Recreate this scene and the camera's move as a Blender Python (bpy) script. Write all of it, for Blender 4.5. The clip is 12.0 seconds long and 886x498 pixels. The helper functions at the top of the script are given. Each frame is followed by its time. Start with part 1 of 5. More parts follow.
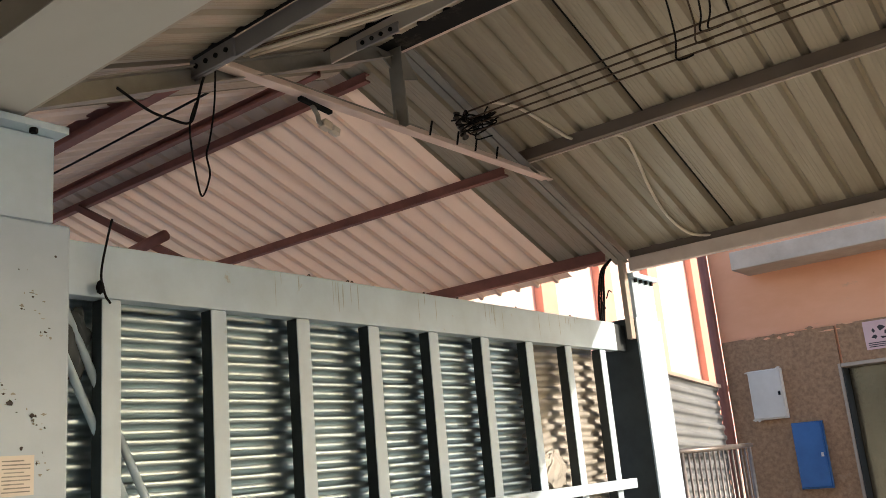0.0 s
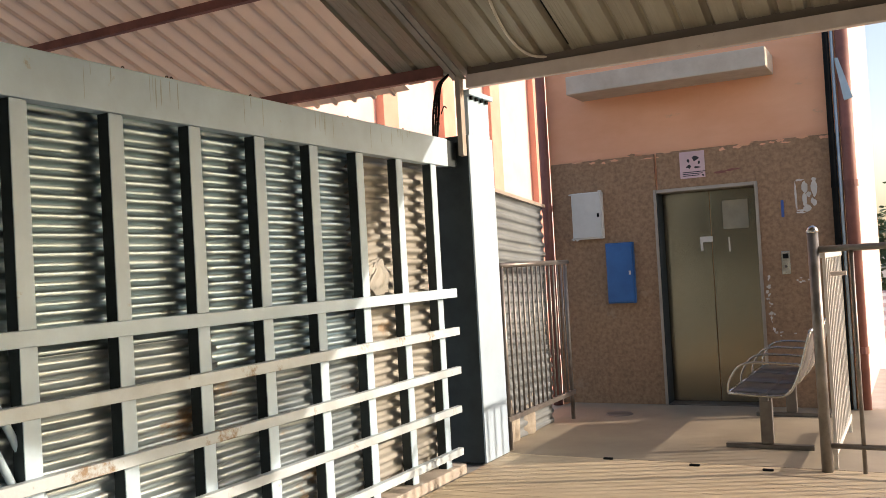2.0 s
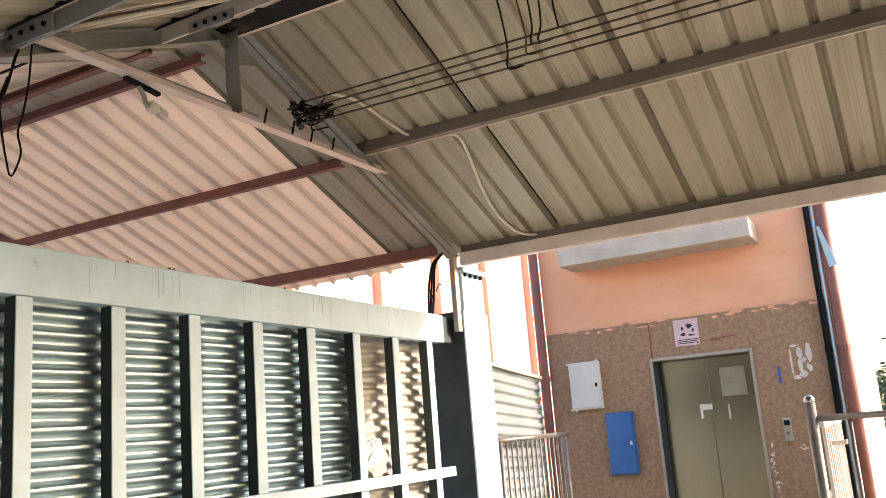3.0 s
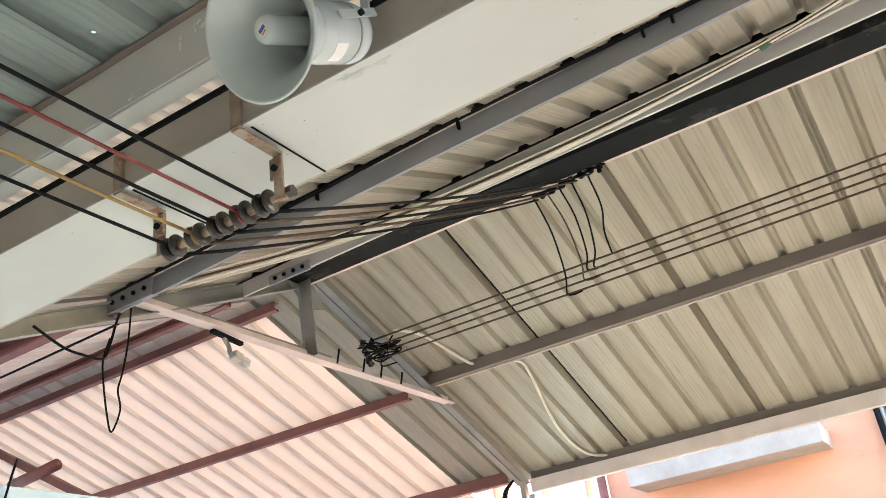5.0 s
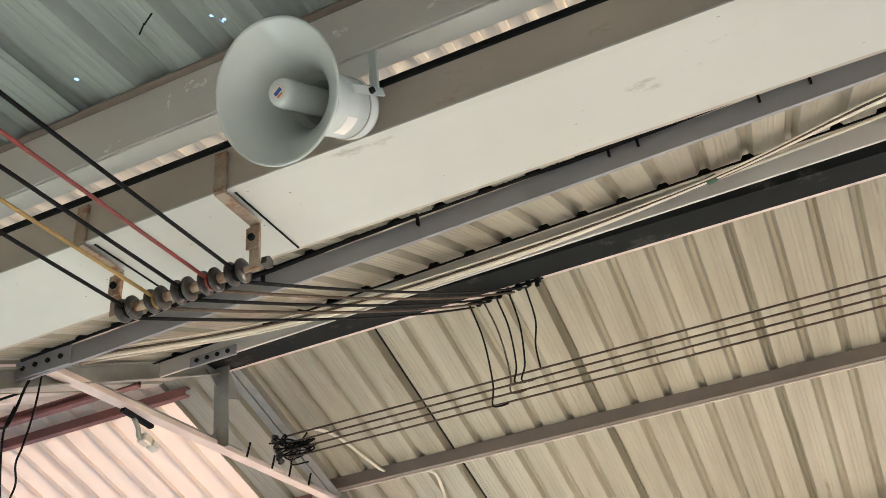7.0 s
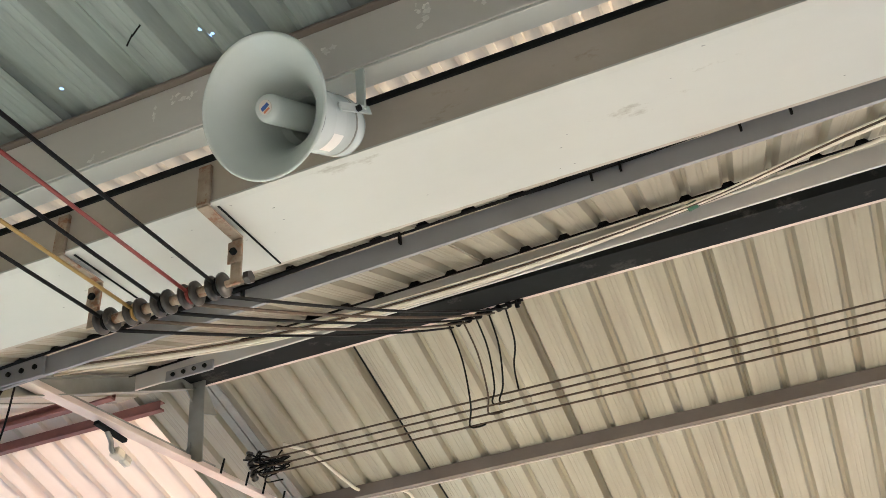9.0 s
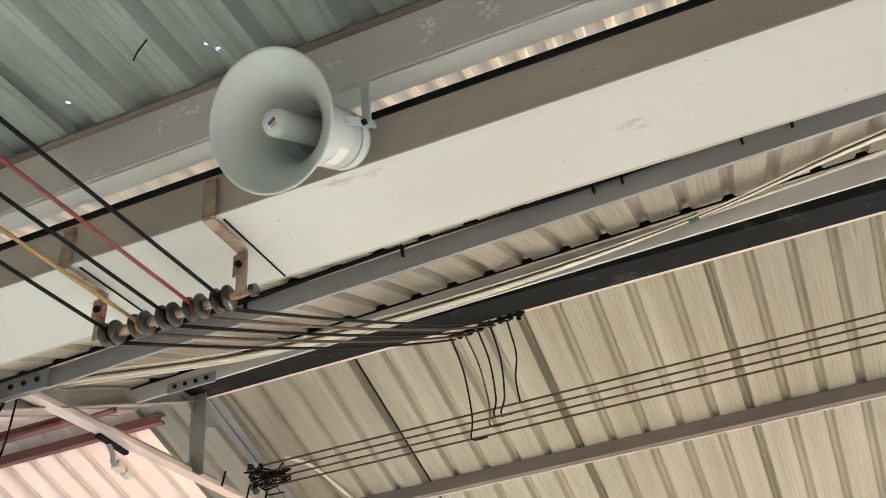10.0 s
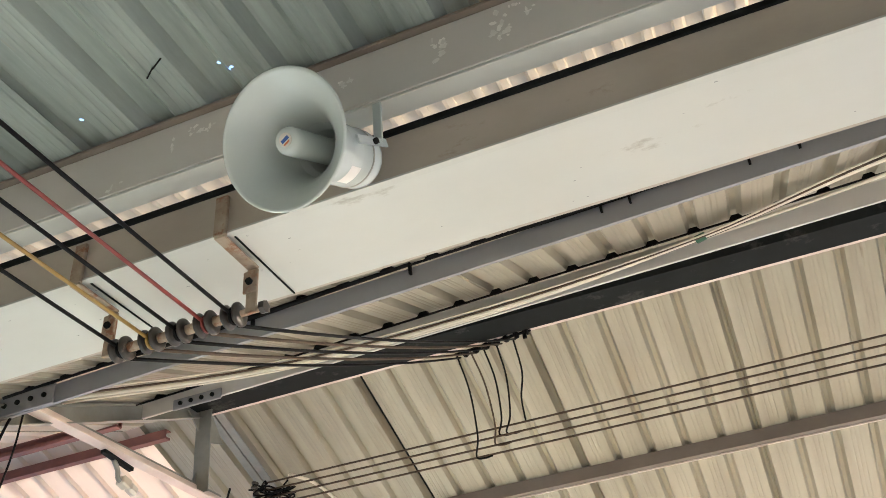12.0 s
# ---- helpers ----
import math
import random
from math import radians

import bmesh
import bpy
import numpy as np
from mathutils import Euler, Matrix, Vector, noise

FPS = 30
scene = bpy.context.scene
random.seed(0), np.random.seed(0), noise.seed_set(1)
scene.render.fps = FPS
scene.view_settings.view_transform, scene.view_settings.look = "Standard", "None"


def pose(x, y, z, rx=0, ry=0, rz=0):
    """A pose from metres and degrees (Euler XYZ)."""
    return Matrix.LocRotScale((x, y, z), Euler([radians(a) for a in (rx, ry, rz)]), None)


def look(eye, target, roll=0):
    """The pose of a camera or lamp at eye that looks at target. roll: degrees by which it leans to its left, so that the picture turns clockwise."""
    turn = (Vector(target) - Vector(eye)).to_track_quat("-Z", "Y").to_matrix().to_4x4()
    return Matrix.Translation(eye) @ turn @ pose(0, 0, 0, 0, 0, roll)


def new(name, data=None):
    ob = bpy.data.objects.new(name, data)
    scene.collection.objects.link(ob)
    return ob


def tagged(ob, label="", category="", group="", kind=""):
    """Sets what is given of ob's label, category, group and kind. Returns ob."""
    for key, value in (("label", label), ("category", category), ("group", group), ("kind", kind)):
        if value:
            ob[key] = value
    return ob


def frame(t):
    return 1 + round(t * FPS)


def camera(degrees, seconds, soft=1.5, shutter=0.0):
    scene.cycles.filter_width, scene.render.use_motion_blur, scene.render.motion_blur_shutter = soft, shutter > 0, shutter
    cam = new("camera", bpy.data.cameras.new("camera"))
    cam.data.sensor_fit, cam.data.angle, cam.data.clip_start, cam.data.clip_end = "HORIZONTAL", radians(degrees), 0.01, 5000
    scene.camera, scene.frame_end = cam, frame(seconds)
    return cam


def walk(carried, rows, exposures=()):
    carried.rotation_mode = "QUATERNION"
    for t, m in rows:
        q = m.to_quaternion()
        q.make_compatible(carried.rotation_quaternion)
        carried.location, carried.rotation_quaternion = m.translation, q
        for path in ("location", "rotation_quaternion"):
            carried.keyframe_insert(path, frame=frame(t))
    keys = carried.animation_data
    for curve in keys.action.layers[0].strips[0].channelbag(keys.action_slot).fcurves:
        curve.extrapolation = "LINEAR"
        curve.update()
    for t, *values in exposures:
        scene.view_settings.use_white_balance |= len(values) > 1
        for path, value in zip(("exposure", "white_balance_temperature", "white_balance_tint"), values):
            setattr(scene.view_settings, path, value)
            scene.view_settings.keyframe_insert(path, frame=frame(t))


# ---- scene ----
cam = camera(52.74, 12.0, soft=0.8)
PATH = [
    (0.0, pose(0.000, 0.000, 1.483, 103.93, 4.99, 38.45)),
    (0.5, pose(0.026, 0.014, 1.465, 99.66, 4.55, 38.43)),
    (1.0, pose(0.057, 0.041, 1.461, 94.08, 3.86, 35.00)),
    (1.5, pose(0.066, 0.068, 1.456, 91.24, 3.26, 29.23)),
    (2.0, pose(0.058, 0.072, 1.461, 91.30, 3.19, 28.21)),
    (2.5, pose(0.074, 0.035, 1.507, 96.17, 3.72, 27.58)),
    (3.0, pose(0.122, -0.001, 1.536, 101.82, 4.50, 28.26)),
    (3.5, pose(0.164, -0.035, 1.543, 106.53, 5.08, 29.76)),
    (3.7, pose(0.187, -0.045, 1.551, 109.62, 5.51, 30.83)),
    (5.3, pose(0.037, -0.230, 1.513, 116.95, 7.54, 32.30)),
    (5.5, pose(-0.009, -0.237, 1.513, 117.26, 7.54, 32.27)),
    (6.0, pose(-0.079, -0.239, 1.506, 118.98, 7.21, 30.74)),
    (6.5, pose(-0.093, -0.240, 1.506, 121.78, 5.94, 26.44)),
    (7.0, pose(-0.086, -0.244, 1.507, 122.80, 5.38, 23.95)),
    (9.0, pose(-0.090, -0.248, 1.506, 123.88, 4.88, 22.10)),
    (9.5, pose(-0.095, -0.254, 1.502, 124.31, 4.87, 22.09)),
    (10.0, pose(-0.097, -0.261, 1.503, 124.64, 4.91, 22.07)),
    (10.5, pose(-0.110, -0.265, 1.504, 124.92, 4.90, 22.01)),
    (11.0, pose(-0.115, -0.270, 1.503, 125.23, 4.73, 22.05)),
    (11.5, pose(-0.113, -0.273, 1.502, 125.52, 4.60, 22.06)),
    (12.0, pose(-0.107, -0.273, 1.501, 125.77, 4.48, 22.07)),
]
walk(cam, PATH, [(0, 1.17, 6800, 18), (1.5, 0.84, 7100, 18), (2.5, 1.23, 7050, 18), (3.5, 2.5, 6450, 15), (5.5, 2.85, 5900, 11), (7, 2.82, 6000, 11), (12, 2.9, 6000, 11)])

# ---- world, sun, exposure ----
SUN_EL, SUN_AZ = 21.5, radians(23.5)      # height in degrees, heading from +x towards +y
world = bpy.data.worlds.new("sky")
scene.world = world
world.use_nodes = True
wn = world.node_tree
sky = wn.nodes.new("ShaderNodeTexSky")
sky.sky_type, sky.sun_disc = "NISHITA", False
sky.sun_elevation, sky.sun_rotation = radians(SUN_EL), math.pi / 2 - SUN_AZ
sky.dust_density, sky.air_density = 2.0, 1.0
wn.links.new(sky.outputs[0], wn.nodes["Background"].inputs[0])
wn.nodes["Background"].inputs[1].default_value = 0.142
sun_data = bpy.data.lights.new("sun", "SUN")
sun_data.energy, sun_data.angle, sun_data.color = 2.5, radians(0.6), (1.0, 0.89, 0.74)
sun = new("sun", sun_data)
sun_way = Vector((math.cos(SUN_AZ) * math.cos(radians(SUN_EL)), math.sin(SUN_AZ) * math.cos(radians(SUN_EL)), math.sin(radians(SUN_EL))))
sun.matrix_world = look((20, 8, 12), Vector((20, 8, 12)) - sun_way)


# ---- materials ----
def mat(name, base, dark=None, rough=0.6, metal=0.0, scale=6.0, stretch=(1, 1, 1), stain=None, stain_at=0.62, stain_scale=2.0,
        grain=60.0, bump=0.1, spread=0.12, stain_soft=0.08, gloss=0.5):
    """Two-scale procedural surface: broad tone, fine grain relief, optional stains."""
    m = bpy.data.materials.new(name)
    m.use_nodes = True
    nt = m.node_tree
    N, L = nt.nodes, nt.links
    b = N["Principled BSDF"]
    tc = N.new("ShaderNodeTexCoord")
    mp = N.new("ShaderNodeMapping")
    mp.inputs["Scale"].default_value = stretch
    L.new(tc.outputs["Object"], mp.inputs[0])
    n1 = N.new("ShaderNodeTexNoise")
    n1.inputs["Scale"].default_value, n1.inputs["Detail"].default_value, n1.inputs["Roughness"].default_value = scale, 7, 0.62
    L.new(mp.outputs[0], n1.inputs["Vector"])
    ramp = N.new("ShaderNodeValToRGB")
    dark = dark or tuple(c * 0.72 for c in base)
    ramp.color_ramp.elements[0].position, ramp.color_ramp.elements[0].color = 0.32, (*dark, 1)
    ramp.color_ramp.elements[1].position, ramp.color_ramp.elements[1].color = 0.66, (*base, 1)
    L.new(n1.outputs[0], ramp.inputs[0])
    out = ramp.outputs[0]
    info = N.new("ShaderNodeObjectInfo")
    hsv = N.new("ShaderNodeHueSaturation")
    mr = N.new("ShaderNodeMapRange")
    mr.inputs[3].default_value, mr.inputs[4].default_value = 1 - spread, 1 + spread
    L.new(info.outputs["Random"], mr.inputs[0])
    L.new(mr.outputs[0], hsv.inputs["Value"])
    L.new(out, hsv.inputs["Color"])
    out = hsv.outputs[0]
    if stain:
        n2 = N.new("ShaderNodeTexNoise")
        n2.inputs["Scale"].default_value, n2.inputs["Detail"].default_value, n2.inputs["Roughness"].default_value = stain_scale, 9, 0.7
        L.new(mp.outputs[0], n2.inputs["Vector"])
        r2 = N.new("ShaderNodeMapRange")
        r2.inputs[1].default_value, r2.inputs[2].default_value = stain_at, stain_at + stain_soft
        L.new(n2.outputs[0], r2.inputs[0])
        mix = N.new("ShaderNodeMix")
        mix.data_type = "RGBA"
        mix.inputs[7].default_value = (*stain, 1)
        L.new(r2.outputs[0], mix.inputs[0])
        L.new(out, mix.inputs[6])
        out = mix.outputs[2]
    L.new(out, b.inputs["Base Color"])
    n3 = N.new("ShaderNodeTexNoise")
    n3.inputs["Scale"].default_value, n3.inputs["Detail"].default_value = grain, 4
    L.new(mp.outputs[0], n3.inputs["Vector"])
    bp = N.new("ShaderNodeBump")
    bp.inputs["Strength"].default_value, bp.inputs["Distance"].default_value = bump, 0.004
    L.new(n3.outputs[0], bp.inputs["Height"])
    L.new(bp.outputs[0], b.inputs["Normal"])
    rr = N.new("ShaderNodeMapRange")
    rr.inputs[3].default_value, rr.inputs[4].default_value = max(rough - 0.12, 0.05), min(rough + 0.12, 1)
    L.new(n1.outputs[0], rr.inputs[0])
    L.new(rr.outputs[0], b.inputs["Roughness"])
    b.inputs["Metallic"].default_value = metal
    b.inputs["Specular IOR Level"].default_value = gloss
    return m


M_BROWN = mat("beige_roof_sheet", (0.41, 0.382, 0.298), (0.315, 0.285, 0.215), 0.40, 0.1, 1.6, (5, 0.5, 0.5), (0.24, 0.195, 0.14), 0.62, 1.1, 70, 0.04, 0.06)
M_PEACH = mat("peach_roof_sheet", (0.83, 0.715, 0.60), (0.75, 0.63, 0.52), 0.5, 0.0, 1.6, (4, 0.5, 0.5), (0.6, 0.46, 0.37), 0.68, 1.0, 70, 0.04, 0.03)
M_GREEN = mat("weathered_green_roof_sheet", (0.285, 0.325, 0.30), (0.185, 0.215, 0.195), 0.5, 0.2, 3.0, (7, 0.8, 0.8), (0.36, 0.28, 0.19), 0.64, 1.6, 60, 0.08, 0.05)
M_FRAME = mat("pale_grey_paint", (0.485, 0.645, 0.755), (0.395, 0.53, 0.62), 0.42, 0.0, 3.0, (1, 1, 1), (0.33, 0.28, 0.21), 0.64, 4.0, 80, 0.08, 0.04)
M_RAIL = mat("rusty_pale_paint", (0.50, 0.60, 0.65), (0.39, 0.455, 0.48), 0.5, 0.0, 3.0, (1, 1, 1), (0.24, 0.175, 0.11), 0.585, 4.0, 80, 0.12, 0.05)
M_GALV = mat("galvanised_sheet", (0.40, 0.52, 0.575), (0.26, 0.345, 0.38), 0.34, 0.92, 2.5, (1, 0.4, 1), (0.36, 0.28, 0.18), 0.63, 2.2, 90, 0.015, 0.05)
M_OLDSHEET = mat("dirty_whitewashed_sheet", (0.37, 0.37, 0.335), (0.25, 0.245, 0.21), 0.5, 0.1, 3.0, (1, 1, 1), (0.33, 0.24, 0.15), 0.6, 3.0, 80, 0.08, 0.03)
M_GALV2 = mat("rust_stained_sheet", (0.38, 0.46, 0.495), (0.24, 0.29, 0.31), 0.34, 0.75, 2.5, (1, 0.6, 1), (0.29, 0.225, 0.155), 0.57, 3.0, 90, 0.03, 0.05)
M_CREAM = mat("cream_gutter_paint", (0.545, 0.55, 0.515), (0.48, 0.485, 0.45), 0.4, 0.0, 1.6, (0.5, 1, 1), (0.38, 0.37, 0.325), 0.645, 9.0, 60, 0.05, 0.02)
M_PIER = mat("scuffed_white_paint", (0.43, 0.56, 0.67), (0.36, 0.475, 0.575), 0.5, 0.0, 2.0, (1, 1, 1), (0.16, 0.16, 0.15), 0.69, 6.0, 70, 0.1, 0.02)
M_GREYP = mat("grey_purlin_paint", (0.30, 0.305, 0.325), (0.235, 0.24, 0.255), 0.45, 0.1, 2.0, (0.6, 1, 1), (0.5, 0.48, 0.44), 0.68, 3.0, 70, 0.06, 0.03)
M_TAUPE = mat("taupe_painted_steel", (0.44, 0.385, 0.325), (0.335, 0.29, 0.24), 0.5, 0.1, 3.0, (0.6, 1, 1), (0.25, 0.17, 0.11), 0.66, 3.0, 70, 0.08, 0.03)
M_STEEL = mat("grey_truss_paint", (0.30, 0.30, 0.265), (0.20, 0.20, 0.175), 0.5, 0.1, 4.0, (1, 1, 1), (0.25, 0.17, 0.11), 0.66, 4.0, 80, 0.08, 0.05)
M_TIE = mat("pinkish_white_paint", (0.72, 0.63, 0.57), (0.6, 0.5, 0.44), 0.5, 0.0, 4.0, (1, 1, 1), (0.3, 0.2, 0.14), 0.66, 4.0, 80, 0.08, 0.03)
M_MAROON = mat("maroon_primer", (0.27, 0.105, 0.08), (0.17, 0.066, 0.052), 0.6, 0.0, 5.0, (1, 1, 1), (0.28, 0.16, 0.1), 0.66, 4.0, 80, 0.1, 0.06)
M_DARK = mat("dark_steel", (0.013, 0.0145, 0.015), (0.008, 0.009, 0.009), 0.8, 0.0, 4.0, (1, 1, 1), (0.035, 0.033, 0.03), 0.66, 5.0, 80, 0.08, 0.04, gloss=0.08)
M_BEAM = mat("patchy_black_beam_steel", (0.019, 0.021, 0.021), (0.012, 0.013, 0.013), 0.75, 0.0, 4.0, (1, 1, 1), (0.05, 0.05, 0.046), 0.56, 5.0, 80, 0.08, 0.04, gloss=0.1)
M_RUST = mat("rusted_bracket_steel", (0.40, 0.33, 0.25), (0.22, 0.15, 0.10), 0.6, 0.1, 14.0, (1, 1, 1), (0.24, 0.11, 0.055), 0.50, 22.0, 90, 0.2, 0.05)
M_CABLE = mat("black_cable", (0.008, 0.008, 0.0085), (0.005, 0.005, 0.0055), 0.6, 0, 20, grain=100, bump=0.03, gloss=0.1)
M_REDC = mat("red_cable", (0.20, 0.022, 0.016), None, 0.45, 0, 20, grain=100, bump=0.03)
M_YELC = mat("yellow_cable", (0.34, 0.21, 0.05), None, 0.45, 0, 20, grain=100, bump=0.03)
M_WIRE = mat("rusty_wire", (0.10, 0.065, 0.04), (0.05, 0.035, 0.025), 0.7, 0.2, 20, grain=100, bump=0.05)
M_PVC = mat("cream_conduit", (0.70, 0.65, 0.55), (0.6, 0.54, 0.44), 0.45, 0, 6, (1, 1, 1), (0.42, 0.34, 0.24), 0.66, 5, 80, 0.05)
M_INSUL = mat("brown_porcelain", (0.05, 0.043, 0.036), (0.025, 0.02, 0.016), 0.35, 0, 12, (1, 1, 1), (0.2, 0.16, 0.12), 0.64, 14, 60, 0.08)
M_HORN = mat("pale_grey_horn_enamel", (0.55, 0.605, 0.59), (0.49, 0.54, 0.525), 0.24, 0, 3.0, grain=70, bump=0.02, spread=0.0)
M_PLASTER = mat("tan_rough_plaster", (0.42, 0.262, 0.155), (0.25, 0.15, 0.087), 0.8, 0, 26.0, (1, 1, 1), (0.44, 0.34, 0.25), 0.61, 2.6, 60, 0.7, 0.0, 0.16)
M_PEACHW = mat("peach_wall_paint", (0.88, 0.48, 0.30), (0.80, 0.40, 0.235), 0.8, 0, 1.2, (1, 1, 2.2), (0.62, 0.4, 0.27), 0.62, 2.0, 40, 0.2, 0.0)
M_PINKW = mat("pale_pink_wall_paint", (0.80, 0.60, 0.54), (0.72, 0.5, 0.44), 0.8, 0, 1.6, (1, 1, 1), (0.6, 0.42, 0.35), 0.68, 1.0, 40, 0.2, 0.02)
M_CORAL = mat("coral_pilaster_paint", (0.72, 0.36, 0.27), (0.62, 0.29, 0.21), 0.8, 0, 1.6, grain=40, bump=0.2)
M_SCREEN = mat("dull_screen_sheet", (0.23, 0.26, 0.27), (0.16, 0.18, 0.19), 0.5, 0.2, 3.0, (1, 1, 1), (0.4, 0.33, 0.25), 0.66, 3.0, 70, 0.08, 0.03)
M_WEB = mat("scraped_grey_paint", (0.60, 0.575, 0.545), (0.51, 0.49, 0.46), 0.42, 0.0, 2.0, (0.6, 1, 1), (0.60, 0.58, 0.54), 0.64, 4.0, 70, 0.06, 0.0)
M_PURL = mat("dark_brown_purlin_paint", (0.20, 0.165, 0.135), (0.14, 0.112, 0.09), 0.55, 0.0, 3.0, (0.6, 1, 1), (0.28, 0.2, 0.14), 0.66, 3.0, 70, 0.08, 0.03)
M_LOBBY = mat("smooth_lobby_concrete", (0.36, 0.31, 0.235), (0.27, 0.23, 0.172), 0.55, 0, 2.4, (1, 1, 1), (0.22, 0.185, 0.14), 0.62, 1.6, 60, 0.12, 0.0, 0.2)
M_DECK = mat("grey_deck_concrete", (0.42, 0.415, 0.39), (0.32, 0.315, 0.295), 0.85, 0, 5, (1, 1, 1), (0.24, 0.22, 0.19), 0.62, 3, 50, 0.35, 0.06)
M_FLOOR = mat("warm_worn_deck", (0.58, 0.485, 0.34), (0.45, 0.365, 0.25), 0.7, 0, 4, (0.5, 3, 1), (0.36, 0.28, 0.20), 0.60, 2.2, 50, 0.3, 0.03)
M_SMUDGE = mat("grey_scuff", (0.34, 0.355, 0.34), (0.2, 0.21, 0.2), 0.7, 0, 30, grain=60, bump=0.05)
M_DRIP = mat("dried_drip", (0.37, 0.46, 0.49), (0.30, 0.36, 0.37), 0.6, 0, 30, grain=60, bump=0.05)
M_SCRAPE = mat("pale_scrape", (0.80, 0.78, 0.74), (0.66, 0.65, 0.62), 0.7, 0, 30, grain=60, bump=0.05)
M_BACK = mat("dull_back_wall_paint", (0.5, 0.51, 0.49), (0.42, 0.43, 0.41), 0.8, 0, 2, grain=40, bump=0.1)
# Near black puts shade into steel sides; also used for stub and bag.
M_SIDE = mat("shaded_sides_and_dark_parts", (0.045, 0.06, 0.066), (0.028, 0.038, 0.042), 0.55, 0.0, 5.0, (1, 1, 1), (0.12, 0.1, 0.08), 0.68, 5.0, 80, 0.08, 0.04, gloss=0.25)
M_CONC = mat("bare_concrete", (0.54, 0.49, 0.42), (0.40, 0.36, 0.31), 0.85, 0, 5, (1, 1, 1), (0.26, 0.21, 0.16), 0.62, 3, 50, 0.35, 0.06)
M_SLAB = mat("weathered_canopy_plaster", (0.58, 0.52, 0.44), (0.45, 0.385, 0.31), 0.85, 0, 4, (1, 1, 1), (0.4, 0.3, 0.22), 0.62, 3, 50, 0.3, 0.02)
M_INOX = mat("brushed_lift_steel", (0.29, 0.252, 0.185), (0.27, 0.235, 0.172), 0.2, 0.92, 2.0, (30, 30, 0.4), (0.2, 0.17, 0.12), 0.72, 2.0, 120, 0.06, 0.02)
M_CHROME = mat("polished_tube_steel", (0.62, 0.60, 0.57), (0.5, 0.48, 0.45), 0.2, 0.95, 8, grain=90, bump=0.02)
M_LEG = mat("grey_bench_steel", (0.20, 0.19, 0.18), (0.13, 0.12, 0.115), 0.4, 0.5, 8, grain=90, bump=0.05)
M_BARS = mat("worn_fence_paint", (0.26, 0.245, 0.23), (0.16, 0.145, 0.13), 0.4, 0.5, 10, (1, 1, 1), (0.2, 0.1, 0.06), 0.64, 8, 90, 0.1, 0.06)
M_WHITEB = mat("white_box_enamel", (0.74, 0.73, 0.69), (0.64, 0.62, 0.57), 0.4, 0, 4, (1, 1, 1), (0.4, 0.33, 0.25), 0.68, 6, 70, 0.05)
M_BLUE = mat("blue_box_enamel", (0.025, 0.15, 0.42), (0.018, 0.11, 0.32), 0.35, 0, 4, (1, 1, 1), (0.2, 0.3, 0.45), 0.72, 6, 70, 0.05)
M_PAPER = mat("pink_paper", (0.78, 0.58, 0.6), (0.7, 0.5, 0.52), 0.8, 0, 6, grain=40, bump=0.1)
M_PAPERW = mat("torn_white_paper", (0.74, 0.71, 0.66), (0.6, 0.56, 0.5), 0.85, 0, 9, grain=40, bump=0.2)
M_DULL = mat("yellowed_door_paper", (0.34, 0.30, 0.215), (0.27, 0.235, 0.17), 0.6, 0, 9, grain=40, bump=0.1)
M_INK = mat("dark_ink", (0.05, 0.045, 0.05), None, 0.8, 0, 9, grain=40, bump=0.05)
M_INKR = mat("faded_red_ink", (0.25, 0.1, 0.08), None, 0.8, 0, 9, grain=40, bump=0.05)
M_BLUEINK = mat("blue_sticker", (0.05, 0.12, 0.4), None, 0.6, 0, 9, grain=40, bump=0.05)
M_ORANGE = mat("orange_sticker", (0.6, 0.2, 0.1), None, 0.6, 0, 9, grain=40, bump=0.05)
M_SACK = mat("dusty_sacking", (0.42, 0.38, 0.31), (0.22, 0.19, 0.15), 0.9, 0, 9, (1, 1, 1), (0.6, 0.56, 0.5), 0.62, 6, 60, 0.5)
M_GROUND = mat("dusty_ground", (0.38, 0.35, 0.31), (0.29, 0.265, 0.23), 0.95, 0, 0.4, (1, 1, 1), (0.2, 0.19, 0.13), 0.6, 0.15, 8, 0.4)
M_LEAF = mat("leaves", (0.075, 0.12, 0.045), (0.035, 0.06, 0.02), 0.6, 0, 1.2, grain=8, bump=0.1, spread=0.25)
M_BARK = mat("bark", (0.14, 0.1, 0.07), None, 0.9, 0, 6, grain=20, bump=0.5)
M_ROOFR = mat("striped_far_roof", (0.60, 0.40, 0.36), (0.5, 0.32, 0.29), 0.7, 0, 1, grain=10, bump=0.1)
M_ROOFW = mat("white_far_roof", (0.74, 0.70, 0.66), None, 0.7, 0, 1, grain=10, bump=0.1)
M_BULB = mat("frosted_bulb_glass", (0.72, 0.68, 0.6), None, 0.3, 0, 5, grain=40, bump=0.02)


def see_through(m, colour, share):
    """Lets part of the daylight on top of a thin sheet glow through it."""
    nt = m.node_tree
    tr = nt.nodes.new("ShaderNodeBsdfTranslucent")
    tr.inputs[0].default_value = (*colour, 1)
    mx = nt.nodes.new("ShaderNodeMixShader")
    mx.inputs[0].default_value = share
    nt.links.new(nt.nodes["Principled BSDF"].outputs[0], mx.inputs[1])
    nt.links.new(tr.outputs[0], mx.inputs[2])
    nt.links.new(mx.outputs[0], nt.nodes["Material Output"].inputs[0])


